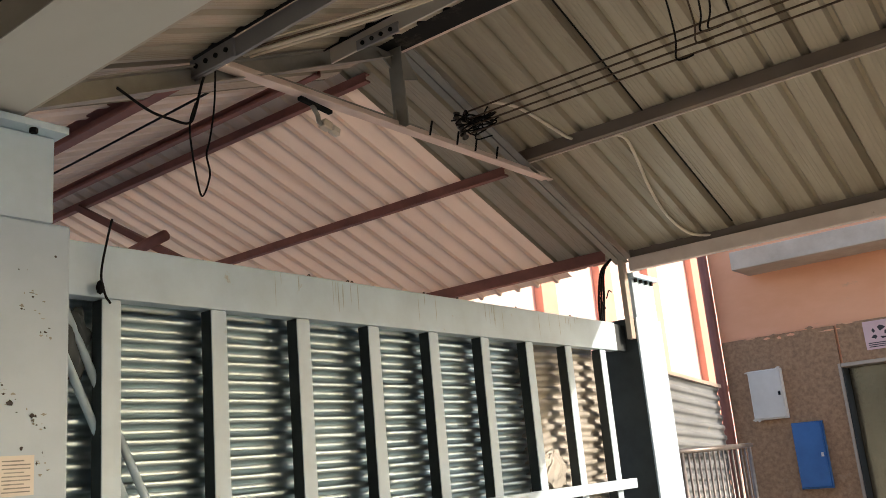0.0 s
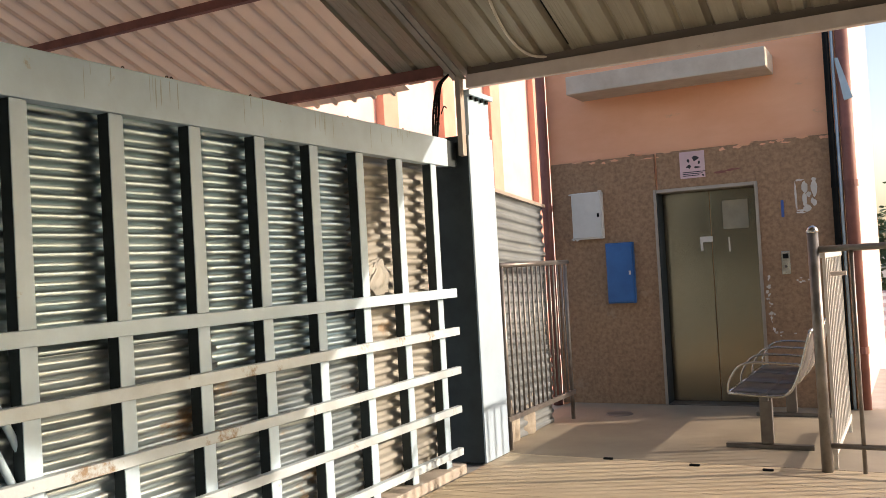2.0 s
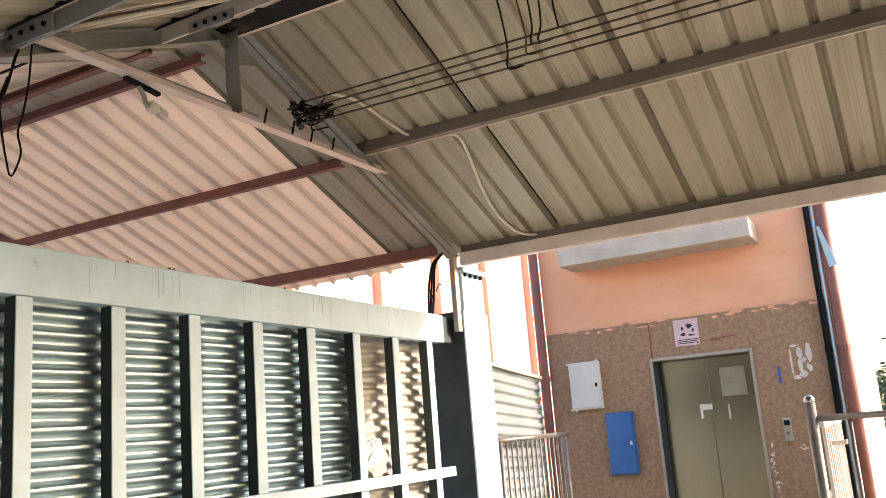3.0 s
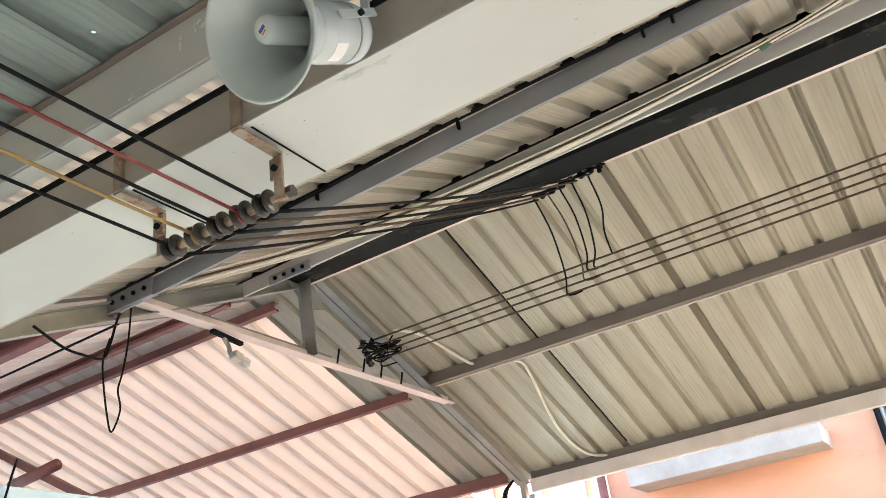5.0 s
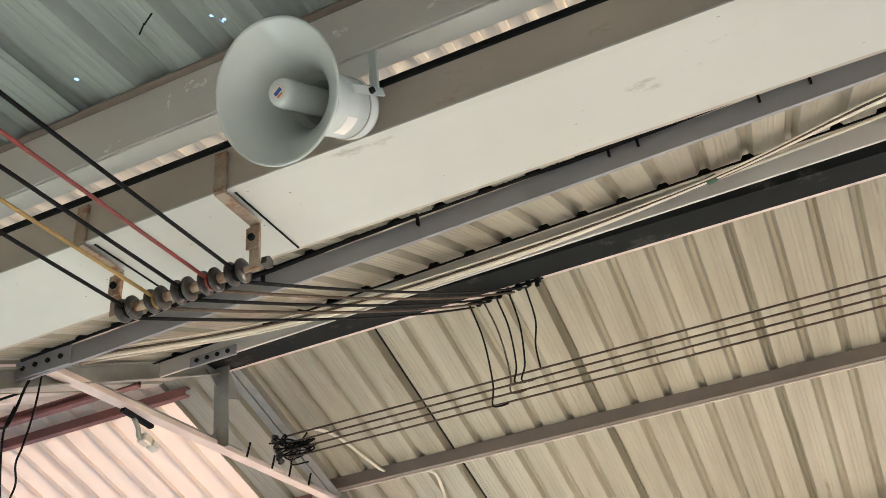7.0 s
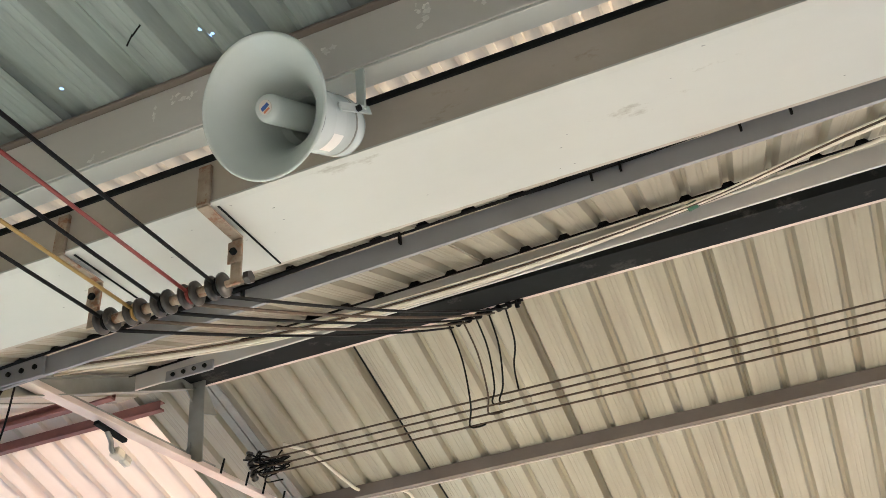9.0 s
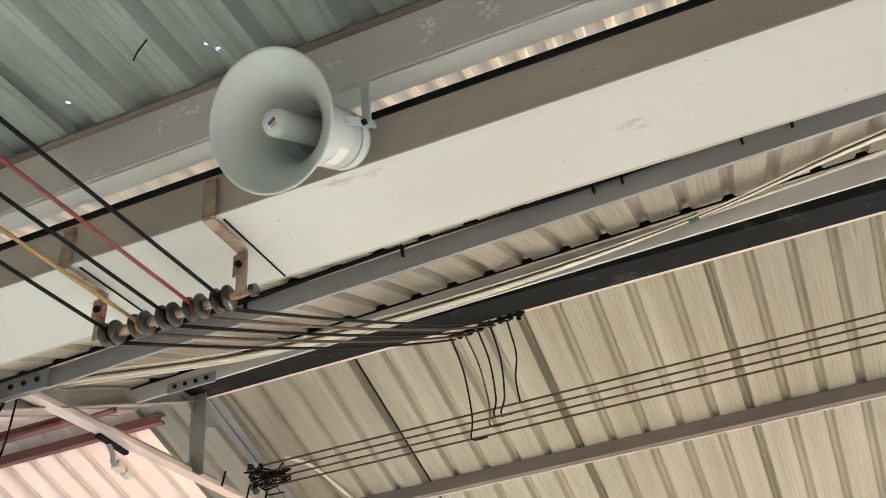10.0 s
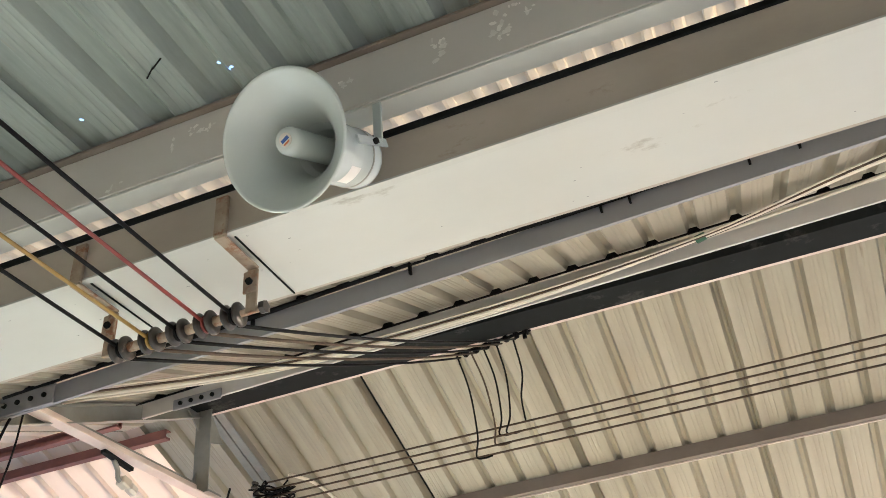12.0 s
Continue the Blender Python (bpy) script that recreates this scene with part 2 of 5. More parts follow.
def pinholes(m, spots):
    """Small holes through a sheet: (x, y, radius) in plan, open to the sky."""
    nt = m.node_tree
    tc = nt.nodes.new("ShaderNodeTexCoord")
    flat = nt.nodes.new("ShaderNodeVectorMath")
    flat.operation = "MULTIPLY"
    flat.inputs[1].default_value = (1, 1, 0)
    nt.links.new(tc.outputs["Object"], flat.inputs[0])
    total = None
    for hx, hy, r in spots:
        far = nt.nodes.new("ShaderNodeVectorMath")
        far.operation = "DISTANCE"
        far.inputs[1].default_value = (hx, hy, 0)
        nt.links.new(flat.outputs[0], far.inputs[0])
        less = nt.nodes.new("ShaderNodeMath")
        less.operation = "LESS_THAN"
        less.inputs[1].default_value = r
        nt.links.new(far.outputs["Value"], less.inputs[0])
        if total is not None:
            both = nt.nodes.new("ShaderNodeMath")
            both.operation = "MAXIMUM"
            nt.links.new(total, both.inputs[0])
            nt.links.new(less.outputs[0], both.inputs[1])
            total = both.outputs[0]
        else:
            total = less.outputs[0]
    gap = nt.nodes.new("ShaderNodeBsdfTransparent")
    mx = nt.nodes.new("ShaderNodeMixShader")
    nt.links.new(total, mx.inputs[0])
    nt.links.new(nt.nodes["Principled BSDF"].outputs[0], mx.inputs[1])
    nt.links.new(gap.outputs[0], mx.inputs[2])
    nt.links.new(mx.outputs[0], nt.nodes["Material Output"].inputs[0])


pinholes(M_GREEN, ((-1.012, 0.905, 0.0060), (-0.989, 0.909, 0.0080), (-0.976, 0.904, 0.0052), (-1.412, 0.915, 0.0065)))
see_through(M_PEACH, (0.87, 0.775, 0.68), 0.31)
M_FLASH = mat("aged_flashing_sheet", (0.68, 0.61, 0.50), (0.53, 0.47, 0.38), 0.6, 0, 4, (6, 1, 1))
see_through(M_FLASH, (0.84, 0.76, 0.64), 0.33)


# ---- mesh helpers ----
def thing(name, at, label, category, group="", kind=""):
    ob = new(name)
    ob.location = at
    ob.empty_display_size = 0.1
    tagged(ob, label, category, group, kind)
    return ob


def part(name, bm, material, parent=None, label="", smooth=False):
    me = bpy.data.meshes.new(name)
    bmesh.ops.recalc_face_normals(bm, faces=bm.faces)
    bm.to_mesh(me)
    bm.free()
    me.materials.append(material)
    if smooth:
        me.polygons.foreach_set("use_smooth", [True] * len(me.polygons))
    ob = new(name, me)
    if parent is not None:
        attach(ob, parent)
    if label:
        ob["label"] = label
    return ob


def attach(ob, parent):
    at = parent.location.copy()
    up = parent.parent
    while up is not None:
        at = at + up.location if parent.type == "EMPTY" else at
        up = up.parent
    root = parent
    while root.parent is not None:
        root = root.parent
    ob.parent = parent
    # every mesh below a thing keeps world coordinates
    ob.matrix_parent_inverse = Matrix.Translation(-root.location) if parent is root else Matrix.Identity(4)


def structure(name, bm, material, label, smooth=False):
    ob = part(name, bm, material, None, "", smooth)
    tagged(ob, label, name.split("_")[0], kind="structure")
    return ob


def box(bm, x0, x1, y0, y1, z0, z1, bevel=0.0):
    vs = [bm.verts.new((x, y, z)) for x in (x0, x1) for y in (y0, y1) for z in (z0, z1)]
    fs = [bm.faces.new([vs[i] for i in q]) for q in ((0, 1, 3, 2), (4, 6, 7, 5), (0, 4, 5, 1), (2, 3, 7, 6), (0, 2, 6, 4), (1, 5, 7, 3))]
    if bevel:
        es = list({e for f in fs for e in f.edges})
        bmesh.ops.bevel(bm, geom=es, offset=bevel, segments=2, profile=0.5, affect="EDGES")
    return bm


def bx(x0, x1, y0, y1, z0, z1, bevel=0.0):
    return box(bmesh.new(), x0, x1, y0, y1, z0, z1, bevel)


def tube(points, r, n=8, bm=None, cap=True):
    """A round tube swept along points."""
    bm = bm or bmesh.new()
    pts = [Vector(p) for p in points]
    rings = []
    side = None
    for i, p in enumerate(pts):
        d = (pts[min(i + 1, len(pts) - 1)] - pts[max(i - 1, 0)]).normalized()
        if side is None:
            side = d.orthogonal().normalized()
        side = (side - d * side.dot(d)).normalized()
        other = d.cross(side)
        rad = r[i] if isinstance(r, (list, tuple)) else r
        rings.append([bm.verts.new(p + (side * math.cos(a) + other * math.sin(a)) * rad) for a in [2 * math.pi * k / n for k in range(n)]])
    for a, b in zip(rings, rings[1:]):
        for k in range(n):
            bm.faces.new((a[k], a[(k + 1) % n], b[(k + 1) % n], b[k]))
    if cap:
        bm.faces.new(rings[0][::-1])
        bm.faces.new(rings[-1])
    return bm


def sag(a, b, drop, n=14, wob=0.0):
    a, b = Vector(a), Vector(b)
    return [a.lerp(b, k / n) - Vector((0, 0, drop * 4 * (k / n) * (1 - k / n))) + Vector((0, math.sin(k * 1.7) * wob, math.cos(k * 2.3) * wob)) for k in range(n + 1)]


def smooth_path(pts, n=6):
    """Catmull-Rom through the points."""
    P = [Vector(p) for p in pts]
    P = [P[0] * 2 - P[1]] + P + [P[-1] * 2 - P[-2]]
    out = []
    for i in range(1, len(P) - 2):
        for k in range(n):
            t = k / n
            a, b, c, d = P[i - 1], P[i], P[i + 1], P[i + 2]
            out.append(0.5 * ((2 * b) + (c - a) * t + (2 * a - 5 * b + 4 * c - d) * t * t + (3 * b - a - 3 * c + d) * t ** 3))
    return out + [P[-2]]


def beam(bm, a, b, w, h, up=(0, 0, 1), bevel=0.0):
    """A bar of width w and depth h from a to b; up: where its depth points."""
    a, b = Vector(a), Vector(b)
    d = (b - a).normalized()
    s = d.cross(Vector(up)).normalized()
    u = s.cross(d)
    vs = [bm.verts.new(p + s * i * w / 2 + u * j * h / 2) for p in (a, b) for i in (-1, 1) for j in (-1, 1)]
    fs = [bm.faces.new([vs[i] for i in q]) for q in ((0, 1, 3, 2), (4, 6, 7, 5), (0, 4, 5, 1), (2, 3, 7, 6), (0, 2, 6, 4), (1, 5, 7, 3))]
    if bevel:
        bmesh.ops.bevel(bm, geom=list({e for f in fs for e in f.edges}), offset=bevel, segments=1, affect="EDGES")
    return bm


def angle_bar(bm, a, b, leg, th, up, side):
    """An L section from a to b: one leg along up, one along side."""
    a, b, up, side = Vector(a), Vector(b), Vector(up).normalized(), Vector(side).normalized()
    prof = [(0, 0), (leg, 0), (leg, th), (th, th), (th, leg), (0, leg)]
    r0 = [bm.verts.new(a + side * p + up * q) for p, q in prof]
    r1 = [bm.verts.new(b + side * p + up * q) for p, q in prof]
    for k in range(6):
        bm.faces.new((r0[k], r0[(k + 1) % 6], r1[(k + 1) % 6], r1[k]))
    bm.faces.new(r0[::-1])
    bm.faces.new(r1)
    return bm


def channel(bm, a, b, h, w, th, up, side):
    """A C section: web of height h along up, flanges w along side."""
    a, b, up, side = Vector(a), Vector(b), Vector(up).normalized(), Vector(side).normalized()
    prof = [(0, 0), (w, 0), (w, th), (th, th), (th, h - th), (w, h - th), (w, h), (0, h)]
    r0 = [bm.verts.new(a + side * p + up * q) for p, q in prof]
    r1 = [bm.verts.new(b + side * p + up * q) for p, q in prof]
    for k in range(8):
        bm.faces.new((r0[k], r0[(k + 1) % 8], r1[(k + 1) % 8], r1[k]))
    bm.faces.new(r0[::-1])
    bm.faces.new(r1)
    return bm


def lathe(profile, n=48, bm=None, m=None):
    """A turned body: (radius, height) pairs round local z, placed by m."""
    bm = bm or bmesh.new()
    m = m or Matrix.Identity(4)
    rings = []
    for r, z in profile:
        if r < 1e-5:
            rings.append([bm.verts.new(m @ Vector((0, 0, z)))])
        else:
            rings.append([bm.verts.new(m @ Vector((r * math.cos(2 * math.pi * k / n), r * math.sin(2 * math.pi * k / n), z))) for k in range(n)])
    for a, b in zip(rings, rings[1:]):
        for k in range(n):
            q = [a[k % len(a)], a[(k + 1) % len(a)], b[(k + 1) % len(b)], b[k % len(b)]]
            q = [v for i, v in enumerate(q) if v not in q[:i]]
            if len(q) > 2:
                bm.faces.new(q)
    return bm


def ribbed(u0, u1, first, pitch, top=0.028, wide=0.05, slant=0.018, micro=0.0):
    """Cross-section (u, height) of a trapezoid-ribbed sheet between u0 and u1."""
    pts = [(u0, 0.0)]
    k = math.floor((u0 - first) / pitch) - 1
    while first + k * pitch < u1 + pitch:
        c = first + k * pitch
        for du, h in ((-wide / 2 - slant, 0), (-wide / 2, top), (wide / 2, top), (wide / 2 + slant, 0)):
            if u0 < c + du < u1:
                pts.append((c + du, h))
        if micro:
            for q in (0.38, 0.5, 0.62):
                for du, h in ((-0.006, 0), (0, micro), (0.006, 0)):
                    if u0 < c + q * pitch + du < u1:
                        pts.append((c + q * pitch + du, h))
        k += 1
    pts.append((u1, pts[-1][1]))
    return pts


def sheet(profile, place, length, th=0.003, steps=1):
    """Extrudes a profile: place(u, h, v) gives the world point, v from 0 to length."""
    bm = bmesh.new()
    lay = []
    for off in (0.0, th):
        lay.append([[bm.verts.new(place(u, h + off, length * s / steps)) for u, h in profile] for s in range(steps + 1)])
    for L_ in lay:
        for a, b in zip(L_, L_[1:]):
            for k in range(len(profile) - 1):
                bm.faces.new((a[k], a[k + 1], b[k + 1], b[k]))
    for s in (0, steps):
        for k in range(len(profile) - 1):
            bm.faces.new((lay[0][s][k], lay[0][s][k + 1], lay[1][s][k + 1], lay[1][s][k]))
    for k in (0, -1):
        for s in range(steps):
            bm.faces.new((lay[0][s][k], lay[0][s + 1][k], lay[1][s + 1][k], lay[1][s][k]))
    return bm

def ragged(bm, cx, cz, w, h, at, n=11, axis="y", low=0.45):
    """A flat irregular flake of about w by h round (cx, cz), facing along an axis."""
    ring = []
    for k in range(n):
        a = 2 * math.pi * k / n
        p, q = cx + w / 2 * random.uniform(low, 1.1) * math.cos(a), cz + h / 2 * random.uniform(low, 1.1) * math.sin(a)
        ring.append((p, at, q) if axis == "y" else (at, p, q))
    bm.faces.new([bm.verts.new(v) for v in ring])
    return bm


# ---- setting ----
SLOPE = 0.388
RIDGE_Y, RIDGE_Z = 3.65, 3.85
EAVE_Y = 6.16
WX = -2.98                                  # face of the wall posts
LIFT_Y = 8.915


def roof_z(y):
    return RIDGE_Z - abs(y - RIDGE_Y) * SLOPE


ground = structure("ground", bx(-900, 900, -900, 900, -5.4, -5.0), M_GROUND, "wide dusty brown ground far below the deck")
deck = bmesh.new()
box(deck, -3.6, 3.2, -7, 12.0, -0.35, -0.025)
floor = structure("floor", deck, M_DECK, "worn concrete deck with long tan ribs")
structure("floor_lobby", bx(-3.26, 1.7, 6.46, LIFT_Y + 0.02, -0.024, 0.0), M_LOBBY, "smooth worn concrete floor before the lift")
# platform added as a reflector, to bounce light onto the peach roof's underside
box_deck = bmesh.new()
box(box_deck, -13.0, -3.62, -7, 7.4, -0.3, -0.03)
structure("pavement_outside", box_deck, M_CONC, "sunlit concrete platform beyond the sheet wall")

# lift tower
for nm, dims in (("left", (-3.35, -2.24, LIFT_Y + 0.03, 11.6, -5, 4.1)), ("right", (-1.30, -0.50, LIFT_Y + 0.03, 11.6, -5, 4.1)),
                 ("over_door", (-2.24, -1.30, LIFT_Y + 0.03, 11.6, 2.10, 4.1)), ("shaft", (-2.24, -1.30, LIFT_Y + 0.25, 11.6, -5, 2.10))):
    structure("wall_lift_" + nm, bx(*dims), M_PEACHW, "peach painted lift tower wall with patchy paint")
render_ = bmesh.new()
box(render_, -3.335, -2.24, LIFT_Y, LIFT_Y + 0.035, 0.0, 2.49, 0.004)
box(render_, -1.285, -0.53, LIFT_Y, LIFT_Y + 0.035, 0.0, 2.50, 0.004)
box(render_, -2.215, -1.285, LIFT_Y, LIFT_Y + 0.035, 2.13, 2.495, 0.004)
structure("wall_plaster", render_, M_PLASTER, "rough tan bare plaster round the lift door")
side = bx(-0.506, -0.47, LIFT_Y + 0.25, 14.1, -5, 4.6)
structure("wall_tower_side", side, M_PINKW, "sunlit pale pink side of the lift tower")
canopy = bx(-2.955, -1.07, 8.47, LIFT_Y + 0.03, 3.115, 3.295, 0.008)
structure("trim_canopy", canopy, M_SLAB, "weathered pale concrete canopy slab over the lift")

# unseen back and side walls, added to cut light reaching the post sides
structure("wall_back", bx(-3.4, 3.2, -4.7, -4.5, -0.02, 3.06), M_BACK, "unseen grey wall added to block light from behind")
structure("wall_side", bx(3.1, 3.2, -4.5, -1.6, -0.02, 3.06), M_BACK, "unseen grey side wall added to block light behind the viewer")
structure("wall_parapet", bx(3.1, 3.2, -1.6, 5.9, -0.02, 0.9), M_PIER, "low white parapet along the open side")
# unseen board, added to keep low sun off the lower wall rails
structure("wall_fascia", bx(3.1, 3.2, -1.6, 5.9, 2.36, 3.02), M_BACK, "unseen grey board added to block the low sun")
structure("wall_passage", bx(-3.45, -3.26, -4.5, 1.5, -0.02, 3.06), M_BACK, "plain grey passage wall beside the pier")

# ---- roof of the passage ----
def slope_sheet(name, x0, x1, first, y_top, y_low, material, label, category="roof sheet", lift=0.062, micro=0.0, rib=(0.036, 0.036, 0.022), pitch=0.1985, tilt=0.0):
    run = abs(y_low - y_top)
    sgn = 1 if y_low > y_top else -1
    zt = roof_z(y_top) + lift

    def place(u, h, v):
        return (u, y_top + sgn * v, zt - v * SLOPE + h + tilt * (u + 0.7))
    ob = part(name, sheet(ribbed(x0, x1, first, pitch, *rib, micro), place, run, steps=2), material)
    tagged(ob, label, category, "roof sheets")
    return ob


RIB0, RIBN, RIBP = -1.463, -1.52, -3.616      # a rib of the far, near and peach sheets
TILT = 0.03                                 # the near slope climbs along x
edges = [-3.466, -2.03] + [-2.03 + 0.9925 * k for k in range(1, 6)]
for i, (a, b) in enumerate(zip(edges, edges[1:])):
    slope_sheet("roof_sheet", a - 0.03 * (i > 0), b + 0.03, RIB0, RIDGE_Y - 0.02, EAVE_Y, M_BROWN, "beige ribbed metal roof sheet, stained, over grey purlins", lift=0.062 + 0.006 * (i % 2), micro=0.002, rib=(0.034, 0.022, 0.017))
    slope_sheet("roof_sheet", a - 0.03 * (i > 0), b + 0.03, RIBN, RIDGE_Y - 0.10, 1.46, M_BROWN, "beige ribbed metal roof sheet sloping to the gutter", lift=0.07 + 0.006 * (i % 2), micro=0.002, rib=(0.034, 0.024, 0.017), pitch=0.1776, tilt=TILT)
pedges = [-3.470 - 1.14 * k for k in range(5, -1, -1)]
for i, (a, b) in enumerate(zip(pedges, pedges[1:])):
    slope_sheet("roof_sheet", a - 0.02 * (i > 0), b, RIBP, RIDGE_Y - 0.02, EAVE_Y + 0.1, M_PEACH, "peach ribbed metal roof sheet on maroon purlins", lift=0.085, rib=(-0.026, 0.030, 0.010), pitch=0.190)
    slope_sheet("roof_sheet", a - 0.02 * (i > 0), b, RIBP, RIDGE_Y - 0.10, 1.5, M_PEACH, "peach ribbed metal roof sheet on maroon purlins", lift=0.085, rib=(-0.026, 0.030, 0.010), pitch=0.190)
cap = bmesh.new()
for sgn in (1, -1):
    vs = [(-9.15, 0, 0.03), (3.1, 0, 0.03), (3.1, sgn * 0.28, -0.28 * SLOPE + 0.03), (-9.15, sgn * 0.28, -0.28 * SLOPE + 0.03)]
    for off in (0.085, 0.088):
        cap.faces.new([cap.verts.new((p[0], RIDGE_Y - 0.05 + p[1], RIDGE_Z + off + p[2])) for p in vs])
tagged(part("ridge_cap", cap, M_BROWN), "folded beige metal ridge capping", "ridge cap")


def purlin(name, x0, x1, y, z, h, w, material, label, slope=0, side=1):
    ob = thing(name, ((x0 + x1) / 2, y, z), label, "purlin", "roof purlins")
    part("channel", channel(bmesh.new(), (x0, y, z), (x1, y, z), h, w, 0.006, (0, 0, 1), (0, side, 0)), material, ob)
    near_ = 0.001 if material is not M_PURL else w - 0.012
    part("lower_lip", bx(x0, x1, min(y + side * near_, y + side * w), max(y + side * near_, y + side * w), z - 0.007, z - 0.001), M_TIE if material is M_PURL else material, ob, "pale painted lower lip" if material is M_PURL else "")
    return ob


purlin("purlin", -2.98, 3.1, 4.76, roof_z(4.78) - 0.02, 0.075, 0.06, M_PURL, "dark brown painted steel roof purlin")
purlin("purlin", -9.15, -3.10, 4.835, roof_z(4.85) - 0.01, 0.055, 0.05, M_MAROON, "maroon painted steel roof purlin")
purlin("purlin", -9.15, -3.02, 5.98, roof_z(6.0) - 0.03, 0.08, 0.06, M_MAROON, "maroon painted steel eave purlin")
purlin("purlin", -9.15, -3.30, 3.725, roof_z(3.74) - 0.02, 0.05, 0.045, M_MAROON, "maroon painted steel ridge purlin")
purlin("purlin", -9.15, -3.30, 3.35, roof_z(3.35) - 0.03, 0.05, 0.045, M_MAROON, "maroon painted steel ridge purlin", side=-1)
purlin("purlin", -9.15, -3.02, 2.38, roof_z(2.38) - 0.03, 0.08, 0.06, M_MAROON, "maroon painted steel purlin", side=-1)
trimp = thing("purlin", (-2.9, 2.25, 3.26), "grey steel channel purlin with clipped black wire", "purlin", "roof purlins")


def low_z(x):
    return 3.192 + 0.032 * (x + 2.9)


part("web", channel(bmesh.new(), (-2.93, 2.20, low_z(-2.93)), (3.1, 2.20, low_z(3.1)), 0.085, 0.014, 0.006, (0, 0, 1), (0, 1, 0)), M_GREYP, trimp)
part("wire", tube([(-2.9 + 0.3 * k, 2.186, low_z(-2.9 + 0.3 * k) + 0.090 + 0.005 * math.sin(k * 1.3)) for k in range(21)], 0.011, 6), M_CABLE, trimp, "black cable", True)
part("wire", tube([(-2.9 + 0.1 * k, 2.195, low_z(-2.9 + 0.1 * k) + 0.107 + 0.007 * math.sin(k * 1.1)) for k in range(61)], 0.009, 6), M_CABLE, trimp, "black cable", True)
for xx in (-1.73, -1.08, -0.37, -0.27, 0.13, 0.29, 0.9):
    part("clip", bx(xx - 0.004, xx + 0.004, 2.182, 2.199, low_z(xx) + 0.052, low_z(xx) + 0.106), M_CABLE, trimp)
ridge = thing("ridge_beam", (-2.98, 3.6, 3.72), "dark steel ridge beam with a pale lower lip", "beam")
part("web", bx(-2.93, 3.1, 3.385, 3.56, 3.765, 3.84), M_BEAM, ridge)
part("lip", bx(-2.9, 3.1, 3.562, 3.60, 3.775, 3.80, 0.003), M_TIE, ridge, "pale painted lower lip")
part("side_channel", beam(bmesh.new(), (-2.86, 2.986, 3.547), (3.1, 2.986, 3.667), 0.012, 0.094), M_WEB, ridge)

eave = thing("eave_beam", (-2.8, 6.05, 2.8), "pale brown steel eave beam on the corner column", "beam")
part("web", bx(-2.86, 3.1, 6.03, 6.09, 2.80, 2.90, 0.004), M_TIE, eave)
part("top_lip", bx(-2.86, 3.1, 6.092, 6.17, 2.872, 2.90, 0.003), M_TAUPE, eave)
# added strip: closes the rib voids so no daylight spots show at the eave
part("filler", bx(-2.86, 3.1, 6.07, 6.10, 2.902, 2.965), M_PURL, eave, "dark strip added to stop light through the ribs")

# truss in the wall's plane
truss = thing("roof_truss", (-2.95, 3.65, 3.28), "grey angle-steel roof truss with a pinkish white tie", "truss")
TX = -2.93
bm = bmesh.new()
angle_bar(bm, (TX, RIDGE_Y, RIDGE_Z - 0.03), (TX, 6.06, roof_z(6.06) - 0.04), 0.05, 0.006, (0, SLOPE, 1), (-1, 0, 0))
angle_bar(bm, (TX + 0.010, RIDGE_Y, RIDGE_Z - 0.03), (TX + 0.010, 6.06, roof_z(6.06) - 0.04), 0.05, 0.006, (0, SLOPE, 1), (1, 0, 0))
part("rafter", bm, M_STEEL, truss)
part("rafter", channel(bmesh.new(), (TX, 3.58, 3.757), (TX, 1.40, 2.813), 0.088, 0.05, 0.006, (0, -0.397, 0.918), (1, 0, 0)), M_STEEL, truss)
bm = bmesh.new()
angle_bar(bm, (TX + 0.03, 2.26, 3.265), (TX + 0.03, 5.02, 3.302), 0.062, 0.008, (0, 0, 1), (1, 0, 0))
part("tie", bm, M_TIE, truss, "pinkish white painted tie")
part("tie_web", beam(bmesh.new(), (TX + 0.024, 2.34, 3.318), (TX + 0.024, 3.75, 3.340), 0.008, 0.05), M_STEEL, truss)
bm = bmesh.new()
angle_bar(bm, (TX + 0.01, 3.515, 3.30), (TX + 0.01, 3.495, 3.76), 0.095, 0.008, (0, 1, 0), (1, 0, 0))
part("king_post", bm, M_STEEL, truss)
for tri in (((3.40, 3.73), (3.62, 3.78), (3.73, 3.655), (3.56, 3.60)), ((3.51, 3.42), (3.60, 3.42), (3.63, 3.31), (3.46, 3.31))):
    bm = bmesh.new()
    a = [bm.verts.new((TX + 0.022, p, q)) for p, q in tri]
    b = [bm.verts.new((TX + 0.030, p, q)) for p, q in tri]
    bm.faces.new(a)
    bm.faces.new(b[::-1])
    for k in range(4):
        bm.faces.new((a[k], a[(k + 1) % 4], b[(k + 1) % 4], b[k]))
    part("gusset", bm, M_STEEL, truss)
for x0_, x1_, cy, z0_, z1_ in ((-2.93, -2.64, 2.197, 3.196, 3.282), (-2.67, -2.40, 2.978, 3.490, 3.545)):
    pl = part("bolted_plate", bx(x0_, x1_, cy - 0.012, cy, z0_, z1_, 0.003), M_GREYP, truss, "drilled grey splice plate")
    for k in range(4):
        part("bolt", lathe([(0, 0.0), (0.011, 0.0), (0.011, 0.008), (0, 0.010)], 8, None, Matrix.Translation((x0_ + 0.045 + k * (x1_ - x0_ - 0.09) / 3, cy - 0.012, (z0_ + z1_) / 2)) @ pose(0, 0, 0, 90)), M_DARK, pl)

